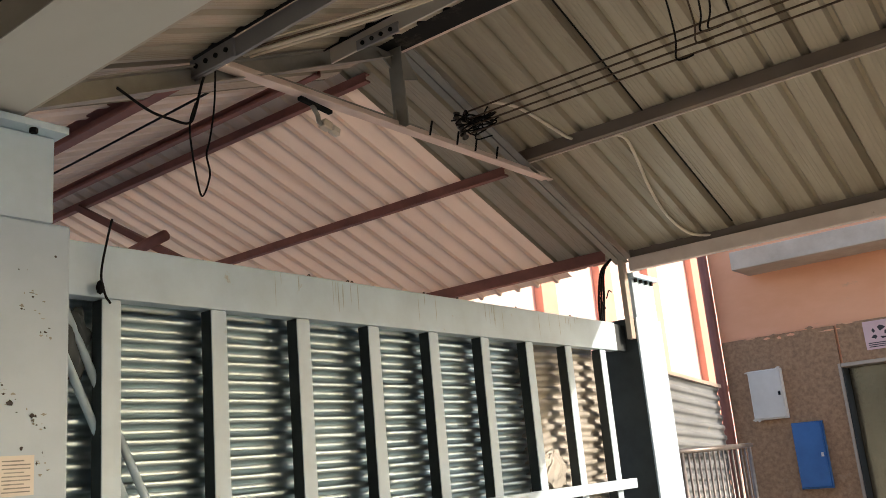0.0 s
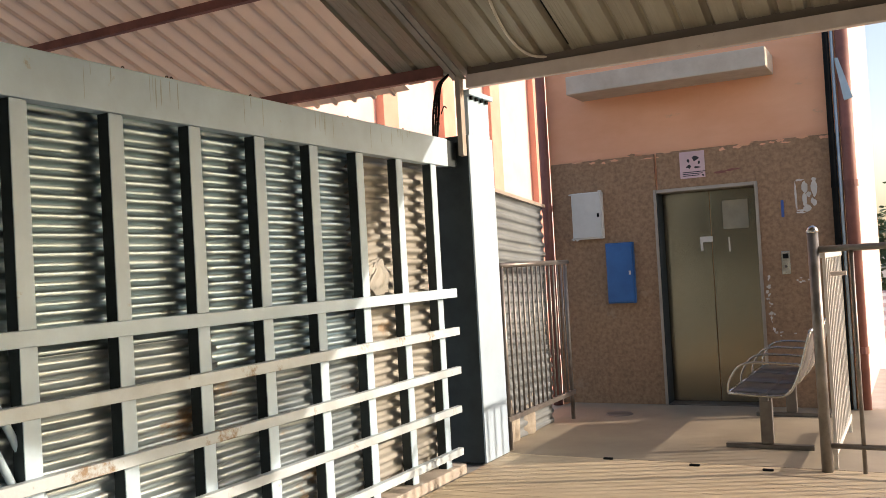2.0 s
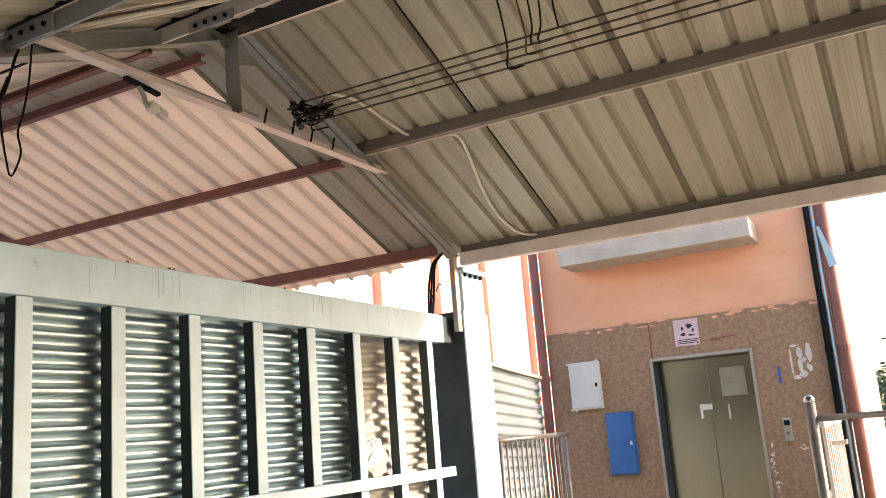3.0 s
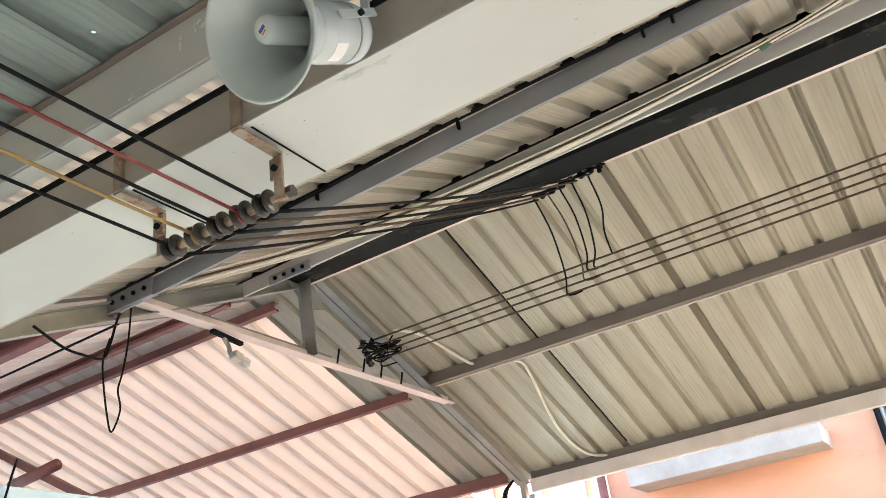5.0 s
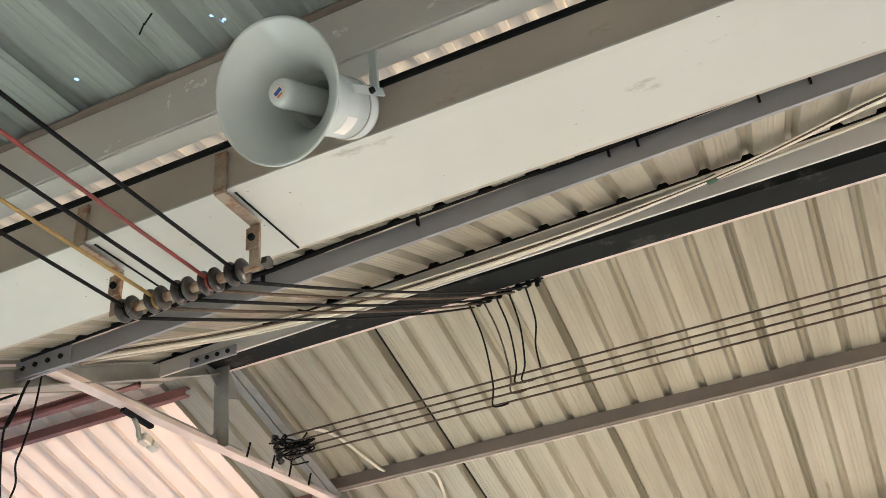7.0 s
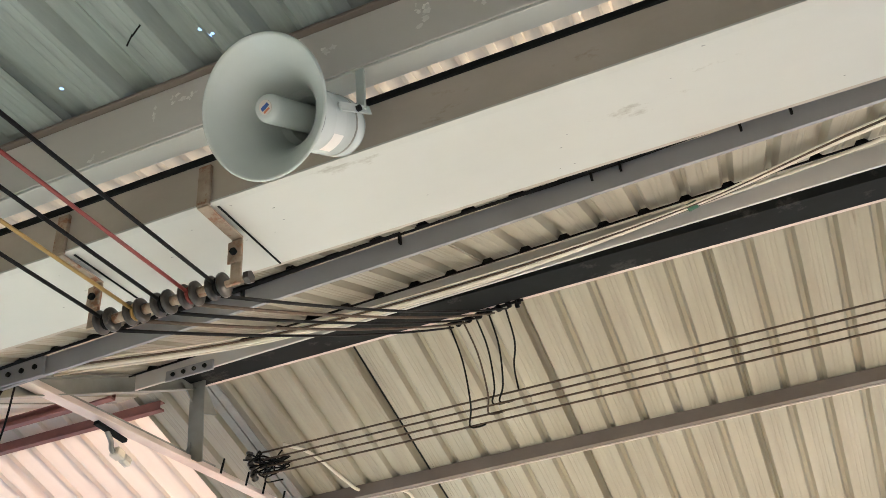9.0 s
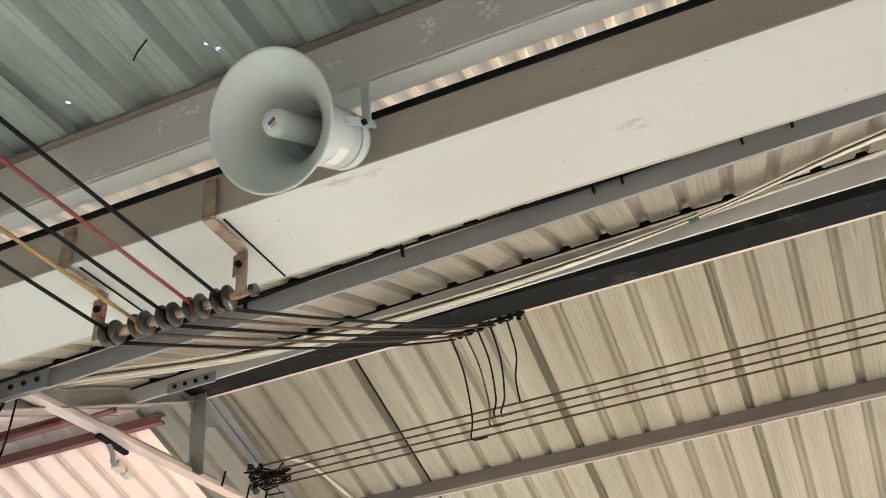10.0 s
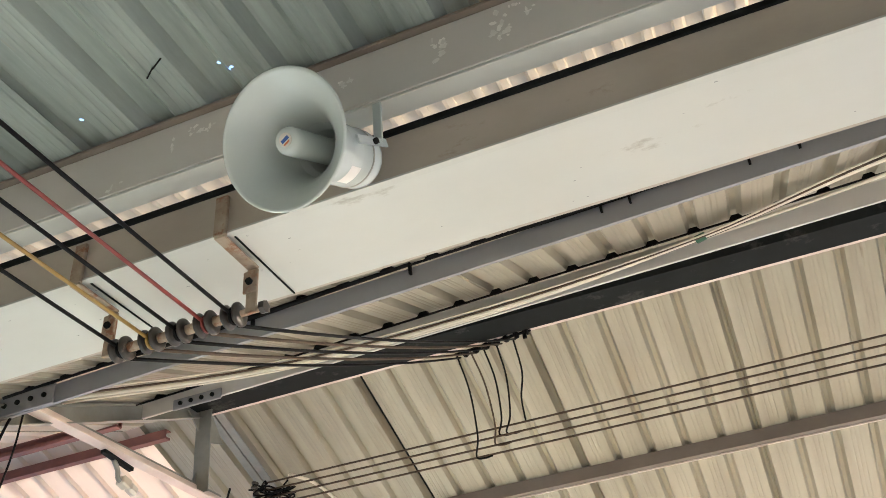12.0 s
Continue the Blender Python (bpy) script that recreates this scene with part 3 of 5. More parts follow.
# far braces under the peach roof
brace = thing("roof_brace", (-6.2, 3.72, 2.4), "maroon steel prop and brace under the peach roof", "brace")
part("prop", beam(bmesh.new(), (-6.55, 3.72, -0.03), (-6.55, 3.72, 3.80), 0.07, 0.07), M_MAROON, brace)
part("diagonal", beam(bmesh.new(), (-6.49, 3.72, 3.80), (-4.9, 3.72, 2.95), 0.05, 0.05), M_MAROON, brace)
part("socket", tube([(-5.75, 3.68, 3.235), (-5.26, 3.68, 3.275)], 0.042, 12), M_MAROON, brace, "stub of round pipe", True)

# ---- valley gutter and near roof ----
gut = thing("valley_gutter", (0, 1.25, 2.74), "cream painted steel box gutter between two roofs", "gutter")
part("bottom", bx(-3.4, 3.1, 1.079, 1.362, 2.742, 2.752), M_CREAM, gut, "cream painted gutter bottom")
part("near_side", bx(-3.4, 3.1, 1.070, 1.079, 2.739, 2.857), M_TAUPE, gut, "taupe gutter side")
part("far_side", bx(-3.4, 3.1, 1.362, 1.371, 2.742, 2.93), M_TAUPE, gut)
part("rim", bx(-3.4, 3.1, 1.064, 1.10, 2.858, 2.876, 0.003), M_DARK, gut, "black edge strip")
part("edge_bead", bx(-3.4, 3.1, 1.066, 1.084, 2.7335, 2.7385), M_CREAM, gut)
near = thing("purlin", (0, 1.0, 2.9), "wide grey steel purlin with pale scrapes", "purlin", "roof purlins")
part("web", bx(-3.4, 3.1, 0.992, 1.000, 2.90, 3.055, 0.002), M_WEB, near)
part("flange", bx(-3.4, 3.1, 0.994, 1.050, 2.890, 2.899, 0.002), M_CREAM, near, "cream lower flange")
part("rust_strip", bx(-3.4, 3.1, 0.976, 1.004, 3.056, 3.066, 0.002), M_PURL, near, "rusty top edge")
random.seed(8)
for cx, cz, w, h, n in ((-0.508, 2.985, 0.035, 0.075, 12), (-0.363, 2.985, 0.05, 0.07, 15), (-0.335, 3.03, 0.07, 0.018, 5), (-1.11, 3.008, 0.07, 0.035, 13), (-0.29, 3.005, 0.03, 0.02, 4), (-1.19, 2.995, 0.014, 0.045, 4), (-0.74, 2.985, 0.05, 0.02, 4), (-1.34, 2.92, 0.05, 0.018, 4)):
    for q in range(n):
        bm = ragged(bmesh.new(), cx + random.uniform(-0.5, 0.5) * w, cz + random.uniform(-0.5, 0.5) * h, random.uniform(0.006, 0.024), random.uniform(0.006, 0.026), 0.9914 - 0.0002 * (q % 5), low=0.3)
        part("scrape", bm, M_SCRAPE, near, "pale paint scrape")
random.seed(14)
for k in range(26):
    sx, sy, sl = random.uniform(-1.9, 0.45), random.uniform(1.10, 1.34), random.uniform(0.002, 0.006)
    bm = bmesh.new()
    bm.faces.new([bm.verts.new((sx + sl * random.uniform(0.3, 1) * math.cos(a), sy + sl * 0.5 * random.uniform(0.3, 1) * math.sin(a), 2.7415 - 0.00005 * (k % 6))) for a in [p * 0.785 for p in range(8)]])
    part("dirt_spot", bm, M_SMUDGE, gut, "small grey dirt spot")
gedges = [-3.4 + 0.96 * k for k in range(0, 8)]


def near_sheet(a, b, lift):
    def place(u, h, v):
        return (u, -6.5 + v, 3.0685 + lift + h)
    return part("roof_sheet", sheet(ribbed(a, b, -1.232, 0.195, top=0.032, wide=0.055, slant=0.026, micro=0.002), place, 7.64, steps=1), M_GREEN)


for i, (a, b) in enumerate(zip(gedges, gedges[1:])):
    tagged(near_sheet(a - 0.02, b + 0.02, 0.004 * (i % 2)), "weathered grey-green ribbed roof sheet with pinholes", "roof sheet", "roof sheets")

bm = bmesh.new()
for a, b in (((-1.165, 0.848), (-1.133, 0.826)), ((-1.137, 0.830), (-1.100, 0.811))):
    beam(bm, (a[0], a[1], 3.0665), (b[0], b[1], 3.0665), 0.0035, 0.002)
tagged(part("sheet_crack", bm, M_DARK), "short dark crack torn in the green sheet", "crack")


def flash(u, h, v):
    return (u, 1.145 + v, 3.085 + 0.1 * v + h)


tagged(part("flashing_sheet", sheet(ribbed(-3.4, 3.1, 0.0, 0.072, top=0.012, wide=0.02, slant=0.006), flash, 0.30), M_FLASH), "thin translucent peach flashing over the gutter gap", "flashing")

# ---- sheet wall with its steel frame ----
wall = thing("sheet_wall_frame", (WX, 3.8, 0), "pale grey steel frame wall with rust-streaked lower rails", "wall frame")
part("top_beam", bx(WX - 0.07, WX + 0.004, 1.50, 5.90, 2.215, 2.42, 0.004), M_FRAME, wall, "broad pale grey head beam")
posts = [1.81] + [2.304 + 0.476 * k for k in range(8)]
# post bodies are near black: the shade on their sides is in the colour
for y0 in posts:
    po = part("post", bx(WX - 0.072, WX - 0.007, y0 + 0.001, y0 + 0.077, 0.0, 2.213, 0.003), M_SIDE, wall, "post body coloured dark for its shaded side")
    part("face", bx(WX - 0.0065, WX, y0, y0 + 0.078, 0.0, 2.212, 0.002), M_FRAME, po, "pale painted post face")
for z0, z1, y_end in ((1.252, 1.318, 5.85), (0.978, 1.036, 5.86), (0.698, 0.750, 5.85), (0.421, 0.470, 5.83), (0.118, 0.170, 5.82)):
    part("rail", bx(WX + 0.002, WX + 0.045, 1.56, y_end, z0, z1, 0.004), M_RAIL if z1 < 1.1 else M_FRAME, wall, "pale rail with rust stains" if z1 < 1.1 else "")
part("sill", bx(WX - 0.1, WX + 0.05, 1.56, 5.84, -0.02, 0.05, 0.006), M_CONC, wall, "dirty concrete sill")


random.seed(23)
for k in range(26):
    dy, dh = random.choice((2.75, 3.05, 3.1, 3.75, 4.35, 4.9, 5.2)) + random.gauss(0, 0.06), random.uniform(0.04, 0.17)
    part("drip_stain", ragged(bmesh.new(), dy, 2.415 - dh / 2, random.uniform(0.003, 0.009), dh, WX + 0.0044 + 0.0001 * (k % 5), 12, "x", 0.8), M_DRIP, wall, "thin dried drip stain")


def wavy_sheet(y0, y1, z0, z1, x0, pitch=0.0795, amp=0.016, phase=0.0, dent=0.0, seed=0):
    """A wall sheet with level waves, slightly dented."""
    bm = bmesh.new()
    nz, ny = int((z1 - z0) / pitch * 14), max(3, int((y1 - y0) / 0.09))
    rows = []
    for th in (0.0, -0.002):
        grid = []
        for i in range(nz + 1):
            z = z0 + (z1 - z0) * i / nz
            row = []
            for j in range(ny + 1):
                y = y0 + (y1 - y0) * j / ny
                d = dent * noise.noise(Vector((y * 2.1 + seed, z * 2.6, seed * 3.7)))
                row.append(bm.verts.new((x0 + th + amp * math.tanh(2.0 * math.sin(2 * math.pi * (z + phase + d * 0.5) / pitch)) / 0.964 + d, y, z)))
            grid.append(row)
        rows.append(grid)
    for grid in rows:
        for a, b in zip(grid, grid[1:]):
            for j in range(ny):
                bm.faces.new((a[j], a[j + 1], b[j + 1], b[j]))
    f, g = rows
    for i in range(nz):
        for j in (0, ny):
            bm.faces.new((f[i][j], f[i + 1][j], g[i + 1][j], g[i][j]))
    for j in range(ny):
        for i in (0, nz):
            bm.faces.new((f[i][j], f[i][j + 1], g[i][j + 1], g[i][j]))
    return bm


def wall_sheet(bm, material, label):
    return tagged(part("corrugated_sheet", bm, material, None, "", True), label, "metal sheet", "corrugated wall sheets")


wall_sheet(wavy_sheet(1.52, 3.52, 1.12, 2.30, -3.085, seed=1, dent=0.004), M_GALV, "dull galvanised corrugated sheet behind the frame")
wall_sheet(wavy_sheet(1.52, 3.45, 0.02, 1.20, -3.072, seed=2, dent=0.010), M_GALV2, "dented galvanised corrugated sheet with dirt")
wall_sheet(wavy_sheet(3.40, 4.78, 0.90, 2.30, -3.078, seed=3, dent=0.005), M_GALV, "dull galvanised corrugated sheet behind the frame")
wall_sheet(wavy_sheet(3.40, 4.74, 0.02, 0.98, -3.066, seed=4, dent=0.014), M_GALV2, "dented galvanised corrugated sheet with rust stains")
wall_sheet(wavy_sheet(4.70, 5.80, 1.25, 2.24, -3.10, seed=5, dent=0.06, amp=0.017), M_OLDSHEET, "crumpled sunlit corrugated sheet")
wall_sheet(wavy_sheet(4.70, 5.80, 0.02, 1.33, -3.088, seed=6, dent=0.065, amp=0.017), M_OLDSHEET, "crumpled sunlit corrugated sheet")

def crumpled(cx, cy, cz, sx, sy, sz, seed):
    bm = bmesh.new()
    bmesh.ops.create_icosphere(bm, subdivisions=4, radius=1)
    for v in bm.verts:
        v.co *= 1 + 0.45 * noise.noise(v.co * 2.2 + Vector((seed, 0, 0))) + 0.15 * noise.noise(v.co * 6 + Vector((seed, 3, 0)))
        v.co = Vector((cx + v.co.x * sx, cy + v.co.y * sy, cz + v.co.z * sz))
    return bm


tagged(part("stuffed_cloth", crumpled(-3.062, 4.985, 1.42, 0.016, 0.125, 0.12, 4), M_OLDSHEET, None, "", True), "pale folded cloth stuffed behind the rail", "cloth")
tagged(part("plastic_bag", crumpled(-3.052, 1.72, 2.05, 0.028, 0.07, 0.13, 7), M_SIDE, None, "", True), "dark crumpled plastic bag stuffed behind the frame", "bag")

# slanting pipes leaning inside the first bay
for k, (a, b) in enumerate((((-3.035, 1.68, 2.20), (-3.035, 2.72, 0.02)), ((-3.035, 1.635, 2.13), (-3.035, 2.62, 0.02)))):
    tagged(part("conduit_pipe", tube([a, b], 0.016, 10), M_FRAME, None, "", True), "pale conduit pipe leaning against the frame", "pipe", "leaning pipes")
tagged(part("hanging_cable", tube(smooth_path([(-2.90, 1.80, 2.50), (-2.935, 1.80, 2.42), (-2.955, 1.79, 2.30), (-2.945, 1.80, 2.22), (-2.95, 1.825, 2.19)]), 0.0045, 6), M_CABLE, None, "", True),
       "black cable hanging over the head beam", "cable")
tagged(part("cable_knot", lathe([(0, -0.028), (0.012, -0.018), (0.016, 0), (0.011, 0.02), (0, 0.028)], 10, None, Matrix.Translation((-2.945, 1.78, 2.245))), M_CABLE), "taped black cable joint", "cable joint")

random.seed(61)
for hy in (2.87, 3.13, 3.16, 3.72, 4.02, 4.62, 5.28):
    hook_ = [(WX - 0.01, hy, 2.415), (WX - 0.008, hy + 0.002, 2.427), (WX - 0.008, hy + random.uniform(0.006, 0.014), 2.430), (WX - 0.01, hy + random.uniform(0.012, 0.02), 2.424)]
    tagged(part("wire_hook", tube(smooth_path(hook_), 0.003, 6), M_WIRE, None, "", True), "short rusty wire hook on the head beam", "hook", "wire hooks")

# pier and column carrying the gutter
pier = thing("pier", (-2.9, 1.0, 0), "scuffed white painted pier with torn notices", "pier")
part("body", bx(-3.25, -2.75, 0.2, 1.553, 0, 2.395, 0.01), M_PIER, pier)
part("upper_column", bx(-3.25, -2.76, 0.9, 1.495, 2.397, 2.70, 0.004), M_FRAME, pier)
part("cap_plate", bx(-3.35, -2.70, 0.9, 1.515, 2.702, 2.728, 0.003), M_FRAME, pier)
for yy in (1.02, 1.14, 1.26, 1.40):
    part("bolt", lathe([(0, 0), (0.014, 0), (0.014, 0.016), (0, 0.016)], 6, None, Matrix.Translation((-2.72, yy, 2.686))), M_DARK, pier)
notice = tagged(part("notice", bx(-2.749, -2.745, 1.33, 1.44, 1.52, 1.64), M_WHITEB), "small white notice pasted on the pier", "notice")
for k in range(9):
    part("text_line", bx(-2.7445, -2.7440, 1.340 + 0.006 * (k % 4 == 1), 1.428 - 0.02 * (k % 3 == 2), 1.530 + k * 0.0115, 1.534 + k * 0.0115), M_SMUDGE, notice)
for yy, zz, s in ((1.31, 1.87, 0.04), (1.36, 1.80, 0.025), (1.43, 1.76, 0.02), (1.28, 1.70, 0.03), (1.40, 1.66, 0.016), (1.50, 2.28, 0.012)):
    bm = bmesh.new()
    random.seed(int(yy * 1000))
    s *= 0.55
    ring = [(s * (0.3 + 0.6 * random.random()) * math.cos(a), s * (0.4 + 0.5 * random.random()) * math.sin(a)) for a in [k * 0.785 for k in range(8)]]
    lo = [bm.verts.new((-2.7495, yy + p, zz + q)) for p, q in ring]
    hi = [bm.verts.new((-2.7478, yy + p, zz + q)) for p, q in ring]
    bm.faces.new(hi)
    for k in range(8):
        bm.faces.new((lo[k], lo[(k + 1) % 8], hi[(k + 1) % 8], hi[k]))
    tagged(part("paper_scrap", bm, M_INK), "dark torn scrap stuck on the white pier", "paper scrap", "torn scraps")

random.seed(17)
for cy, cz, w, h, n in ((1.42, 2.12, 0.10, 0.10, 12), (1.46, 2.04, 0.06, 0.07, 8), (1.33, 1.86, 0.05, 0.05, 6), (1.36, 1.80, 0.12, 0.06, 8), (1.45, 1.74, 0.05, 0.05, 9), (1.31, 1.70, 0.04, 0.12, 9), (1.47, 1.60, 0.05, 0.10, 9), (1.36, 2.22, 0.12, 0.02, 5)):
    for k in range(n):
        yy, zz = cy + random.uniform(-0.5, 0.5) * w, cz + random.uniform(-0.5, 0.5) * h
        if yy < 1.535:
            part("scuff", ragged(bmesh.new(), yy, zz, random.uniform(0.003, 0.022), random.uniform(0.002, 0.014), -2.7494 + 0.0001 * (k % 5), axis="x", low=0.25), M_SMUDGE if k % 3 else M_INK, pier, "grey scuff mark")

# corner column
col = thing("corner_column", (-3.0, 6.3, 0), "white painted steel column, shaded side coloured dark", "column")
part("face", bx(-2.90, -2.885, 6.08, 6.50, 0, 2.46, 0.003), M_PIER, col, "sunlit white face")
# web, back and side hold the column's shade as near-black colour
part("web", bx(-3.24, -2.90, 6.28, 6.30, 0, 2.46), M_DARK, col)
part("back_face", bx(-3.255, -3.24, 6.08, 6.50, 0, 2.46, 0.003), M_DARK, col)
part("side", bx(-3.24, -2.902, 6.082, 6.094, 0.0, 2.46), M_SIDE, col, "column side coloured dark for shade")
part("top_post", bx(-2.945, -2.903, 6.015, 6.078, 2.30, 2.93, 0.003), M_TAUPE, col, "brownish top post")
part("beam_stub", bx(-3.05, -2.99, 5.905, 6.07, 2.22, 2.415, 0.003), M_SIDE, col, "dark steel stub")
part("head_plate", bx(-2.96, -2.90, 6.13, 6.49, 2.462, 2.80, 0.003), M_FRAME, col, "pale head plate")
part("cap", bx(-2.98, -2.86, 6.08, 6.50, 2.762, 2.80, 0.003), M_FRAME, col)
for k in range(4):
    part("bolt", lathe([(0, 0), (0.014, 0), (0.014, 0.03), (0, 0.03)], 6, None, Matrix.Translation((-2.885, 6.16 + 0.09 * k, 2.735))), M_DARK, col)
for k in range(3):
    tagged(part("bundled_cable", tube(smooth_path([(-2.99 - 0.012 * k, 5.72 + 0.05 * k, 2.42), (-3.0, 5.76 + 0.04 * k, 2.6), (-2.99, 5.83 + 0.02 * k, 2.8), (-2.96, 5.95, 2.9)]), 0.009, 6), M_CABLE, None, "", True),
           "black cable rising from the head beam", "cable", "rising cables")

part("twig", tube(smooth_path([(-2.99, 5.86, 2.60), (-2.985, 5.90, 2.66), (-2.985, 5.94, 2.655)]), 0.005, 6), M_CABLE, col, "loose cable end", True)
part("twig", tube(smooth_path([(-2.99, 5.82, 2.52), (-2.985, 5.77, 2.57), (-2.985, 5.755, 2.60)]), 0.006, 6), M_CABLE, col, "loose cable end", True)

# ---- lobby fence and screen ----
fence = thing("lobby_fence", (-2.9, 7.3, 0), "worn steel bar fence beside the lift", "fence")
part("top_rail", tube([(-2.9, 6.52, 1.465), (-2.9, 8.06, 1.465)], 0.022, 10), M_BARS, fence, "", True)
part("bottom_rail", bx(-2.92, -2.88, 6.52, 8.06, 0.225, 0.265, 0.004), M_BARS, fence)
for k in range(15):
    part("bar", tube([(-2.9, 6.58 + 0.101 * k, 0.26), (-2.9, 6.58 + 0.101 * k, 1.455)], 0.0095, 6), M_BARS, fence, "", True)
for yy in (6.56, 8.0):
    part("post", tube([(-2.9, yy, 0), (-2.9, yy, 1.47)], 0.02, 8), M_BARS, fence, "", True)
bm = wavy_sheet(6.55, 7.80, 0.0, 2.1, -3.02, amp=0.009, pitch=0.09, seed=9, dent=0.02)
for v in bm.verts:
    top = 2.09 - (v.co.y - 6.6) * 0.09
    v.co.z = v.co.z * top / 2.1
wall_sheet(bm, M_SCREEN, "grey corrugated screen sheet behind the fence")
tagged(part("screen_edge", beam(bmesh.new(), (-3.0, 6.56, 2.10), (-3.0, 7.80, 1.99), 0.03, 0.03), M_TAUPE), "thin steel edging along the screen sheet", "edging")
random.seed(5)
for k in range(9):
    cx, cy, r = -3.22 + 0.06 * random.random(), 6.68 + 0.135 * k, 0.13 + 0.06 * random.random()
    bm = bmesh.new()
    bmesh.ops.create_icosphere(bm, subdivisions=3, radius=r)
    for v in bm.verts:
        v.co *= 1 + 0.35 * noise.noise(v.co * 9 + Vector((k * 3.1, 0, 0)))
        v.co.z = max(v.co.z * (1.6 + 0.8 * (k % 3)), -r)
        v.co += Vector((cx, cy, r - 0.02))
    tagged(part("sack", bm, M_SACK, None, "", True), "dusty crumpled sack heaped behind the fence", "sack", "heaped sacks")

# ---- lift front ----
lift = thing("lift_door", (-1.75, LIFT_Y, 0), "brushed steel two-panel lift door, closed", "lift door")
part("jamb", bx(-2.262, -2.237, LIFT_Y - 0.02, LIFT_Y + 0.24, 0.0, 2.128, 0.003), M_TAUPE, lift)
part("jamb", bx(-1.300, -1.272, LIFT_Y - 0.02, LIFT_Y + 0.24, 0.0, 2.128, 0.003), M_TAUPE, lift)
part("head", bx(-2.235, -1.302, LIFT_Y - 0.02, LIFT_Y + 0.24, 2.095, 2.128, 0.003), M_TAUPE, lift)
part("panel", bx(-2.225, -1.762, LIFT_Y + 0.18, LIFT_Y + 0.21, 0.012, 2.093, 0.004), M_INOX, lift)
part("panel", bx(-1.757, -1.302, LIFT_Y + 0.18, LIFT_Y + 0.21, 0.012, 2.093, 0.004), M_INOX, lift)
# reveal takes the near-black side tone in place of shade in the recess
part("reveal", bx(-2.2365, -2.228, LIFT_Y, LIFT_Y + 0.24, 0.0, 2.09), M_SIDE, lift, "side reveal coloured dark for recess shade")
part("sill", bx(-2.227, -1.302, LIFT_Y - 0.015, LIFT_Y + 0.2, -0.01, 0.010), M_LEG, lift)
sticker = tagged(part("door_notice", bx(-1.64, -1.40, LIFT_Y + 0.174, LIFT_Y + 0.178, 1.70, 1.98), M_DULL), "faded paper notice on the lift door", "notice")
for a in ((-1.87, -1.75, 1.585, 1.64), (-1.87, -1.845, 1.50, 1.585), (-1.60, -1.585, 1.48, 1.62)):
    tagged(part("paper_scrap", bx(a[0], a[1], LIFT_Y + 0.174, LIFT_Y + 0.178, a[2], a[3]), M_PAPERW), "white torn tape on the lift door", "paper scrap", "torn scraps")


def wall_cabinet(x0, x1, z0, z1, material, label):
    ob = thing("wall_cabinet", ((x0 + x1) / 2, LIFT_Y, z0), label, "cabinet", "lift cabinets")
    part("body", bx(x0, x1, LIFT_Y - 0.05, LIFT_Y - 0.001, z0, z1, 0.003), material, ob)
    d = part("door", bx(x0 + 0.012, x1 - 0.012, LIFT_Y - 0.066, LIFT_Y - 0.052, z0 + 0.015, z1 - 0.012, 0.004), material, ob)
    part("lock", bx(x1 - 0.05, x1 - 0.028, LIFT_Y - 0.074, LIFT_Y - 0.067, (z0 + z1) / 2 - 0.02, (z0 + z1) / 2 + 0.02, 0.002), M_DARK if material is M_WHITEB else M_PAPERW, d)
    return ob


wall_cabinet(-3.11, -2.785, 1.685, 2.165, M_WHITEB, "white metal electrical cabinet on bare plaster")
wall_cabinet(-2.775, -2.49, 1.018, 1.63, M_BLUE, "bright blue metal cabinet on bare plaster")
random.seed(41)
for cx, cz in ((-3.105, 2.15), (-2.80, 2.165), (-3.10, 1.69), (-2.80, 1.695), (-3.06, 1.685)):
    tagged(part("paper_scrap", ragged(bmesh.new(), cx, cz, 0.055, 0.03, LIFT_Y - 0.068), M_PAPERW), "torn white tape on the cabinet corner", "paper scrap", "torn scraps")
poster = tagged(part("poster", bx(-1.985, -1.745, LIFT_Y - 0.006, LIFT_Y - 0.002, 2.215, 2.475), M_PAPER), "pink paper notice above the lift door", "poster")
random.seed(77)
for cx, cz, w, h in ((-1.835, 2.405, 0.085, 0.06), (-1.90, 2.385, 0.03, 0.05), (-1.90, 2.325, 0.06, 0.04), (-1.815, 2.315, 0.07, 0.03), (-1.80, 2.36, 0.03, 0.05), (-1.765, 2.235, 0.028, 0.03)):
    part("mark", ragged(bmesh.new(), cx, cz, w, h, LIFT_Y - 0.0066), M_INK, poster)
for k in range(3):
    part("text_bar", bx(-1.96, -1.80 + 0.03 * k, LIFT_Y - 0.0075, LIFT_Y - 0.0062, 2.235 + 0.017 * k, 2.243 + 0.017 * k), M_INK, poster)
tagged(part("painted_words", ragged(ragged(ragged(bmesh.new(), -1.60, 2.245, 0.14, 0.03, LIFT_Y - 0.0022, 16), -1.47, 2.262, 0.17, 0.026, LIFT_Y - 0.0026, 16), -1.53, 2.254, 0.10, 0.02, LIFT_Y - 0.003, 16), M_INKR), "smeared dark red painted words on plaster", "sign")
torn = thing("torn_poster", (-0.85, LIFT_Y, 1.8), "torn white poster remains on plaster", "poster")
random.seed(9)
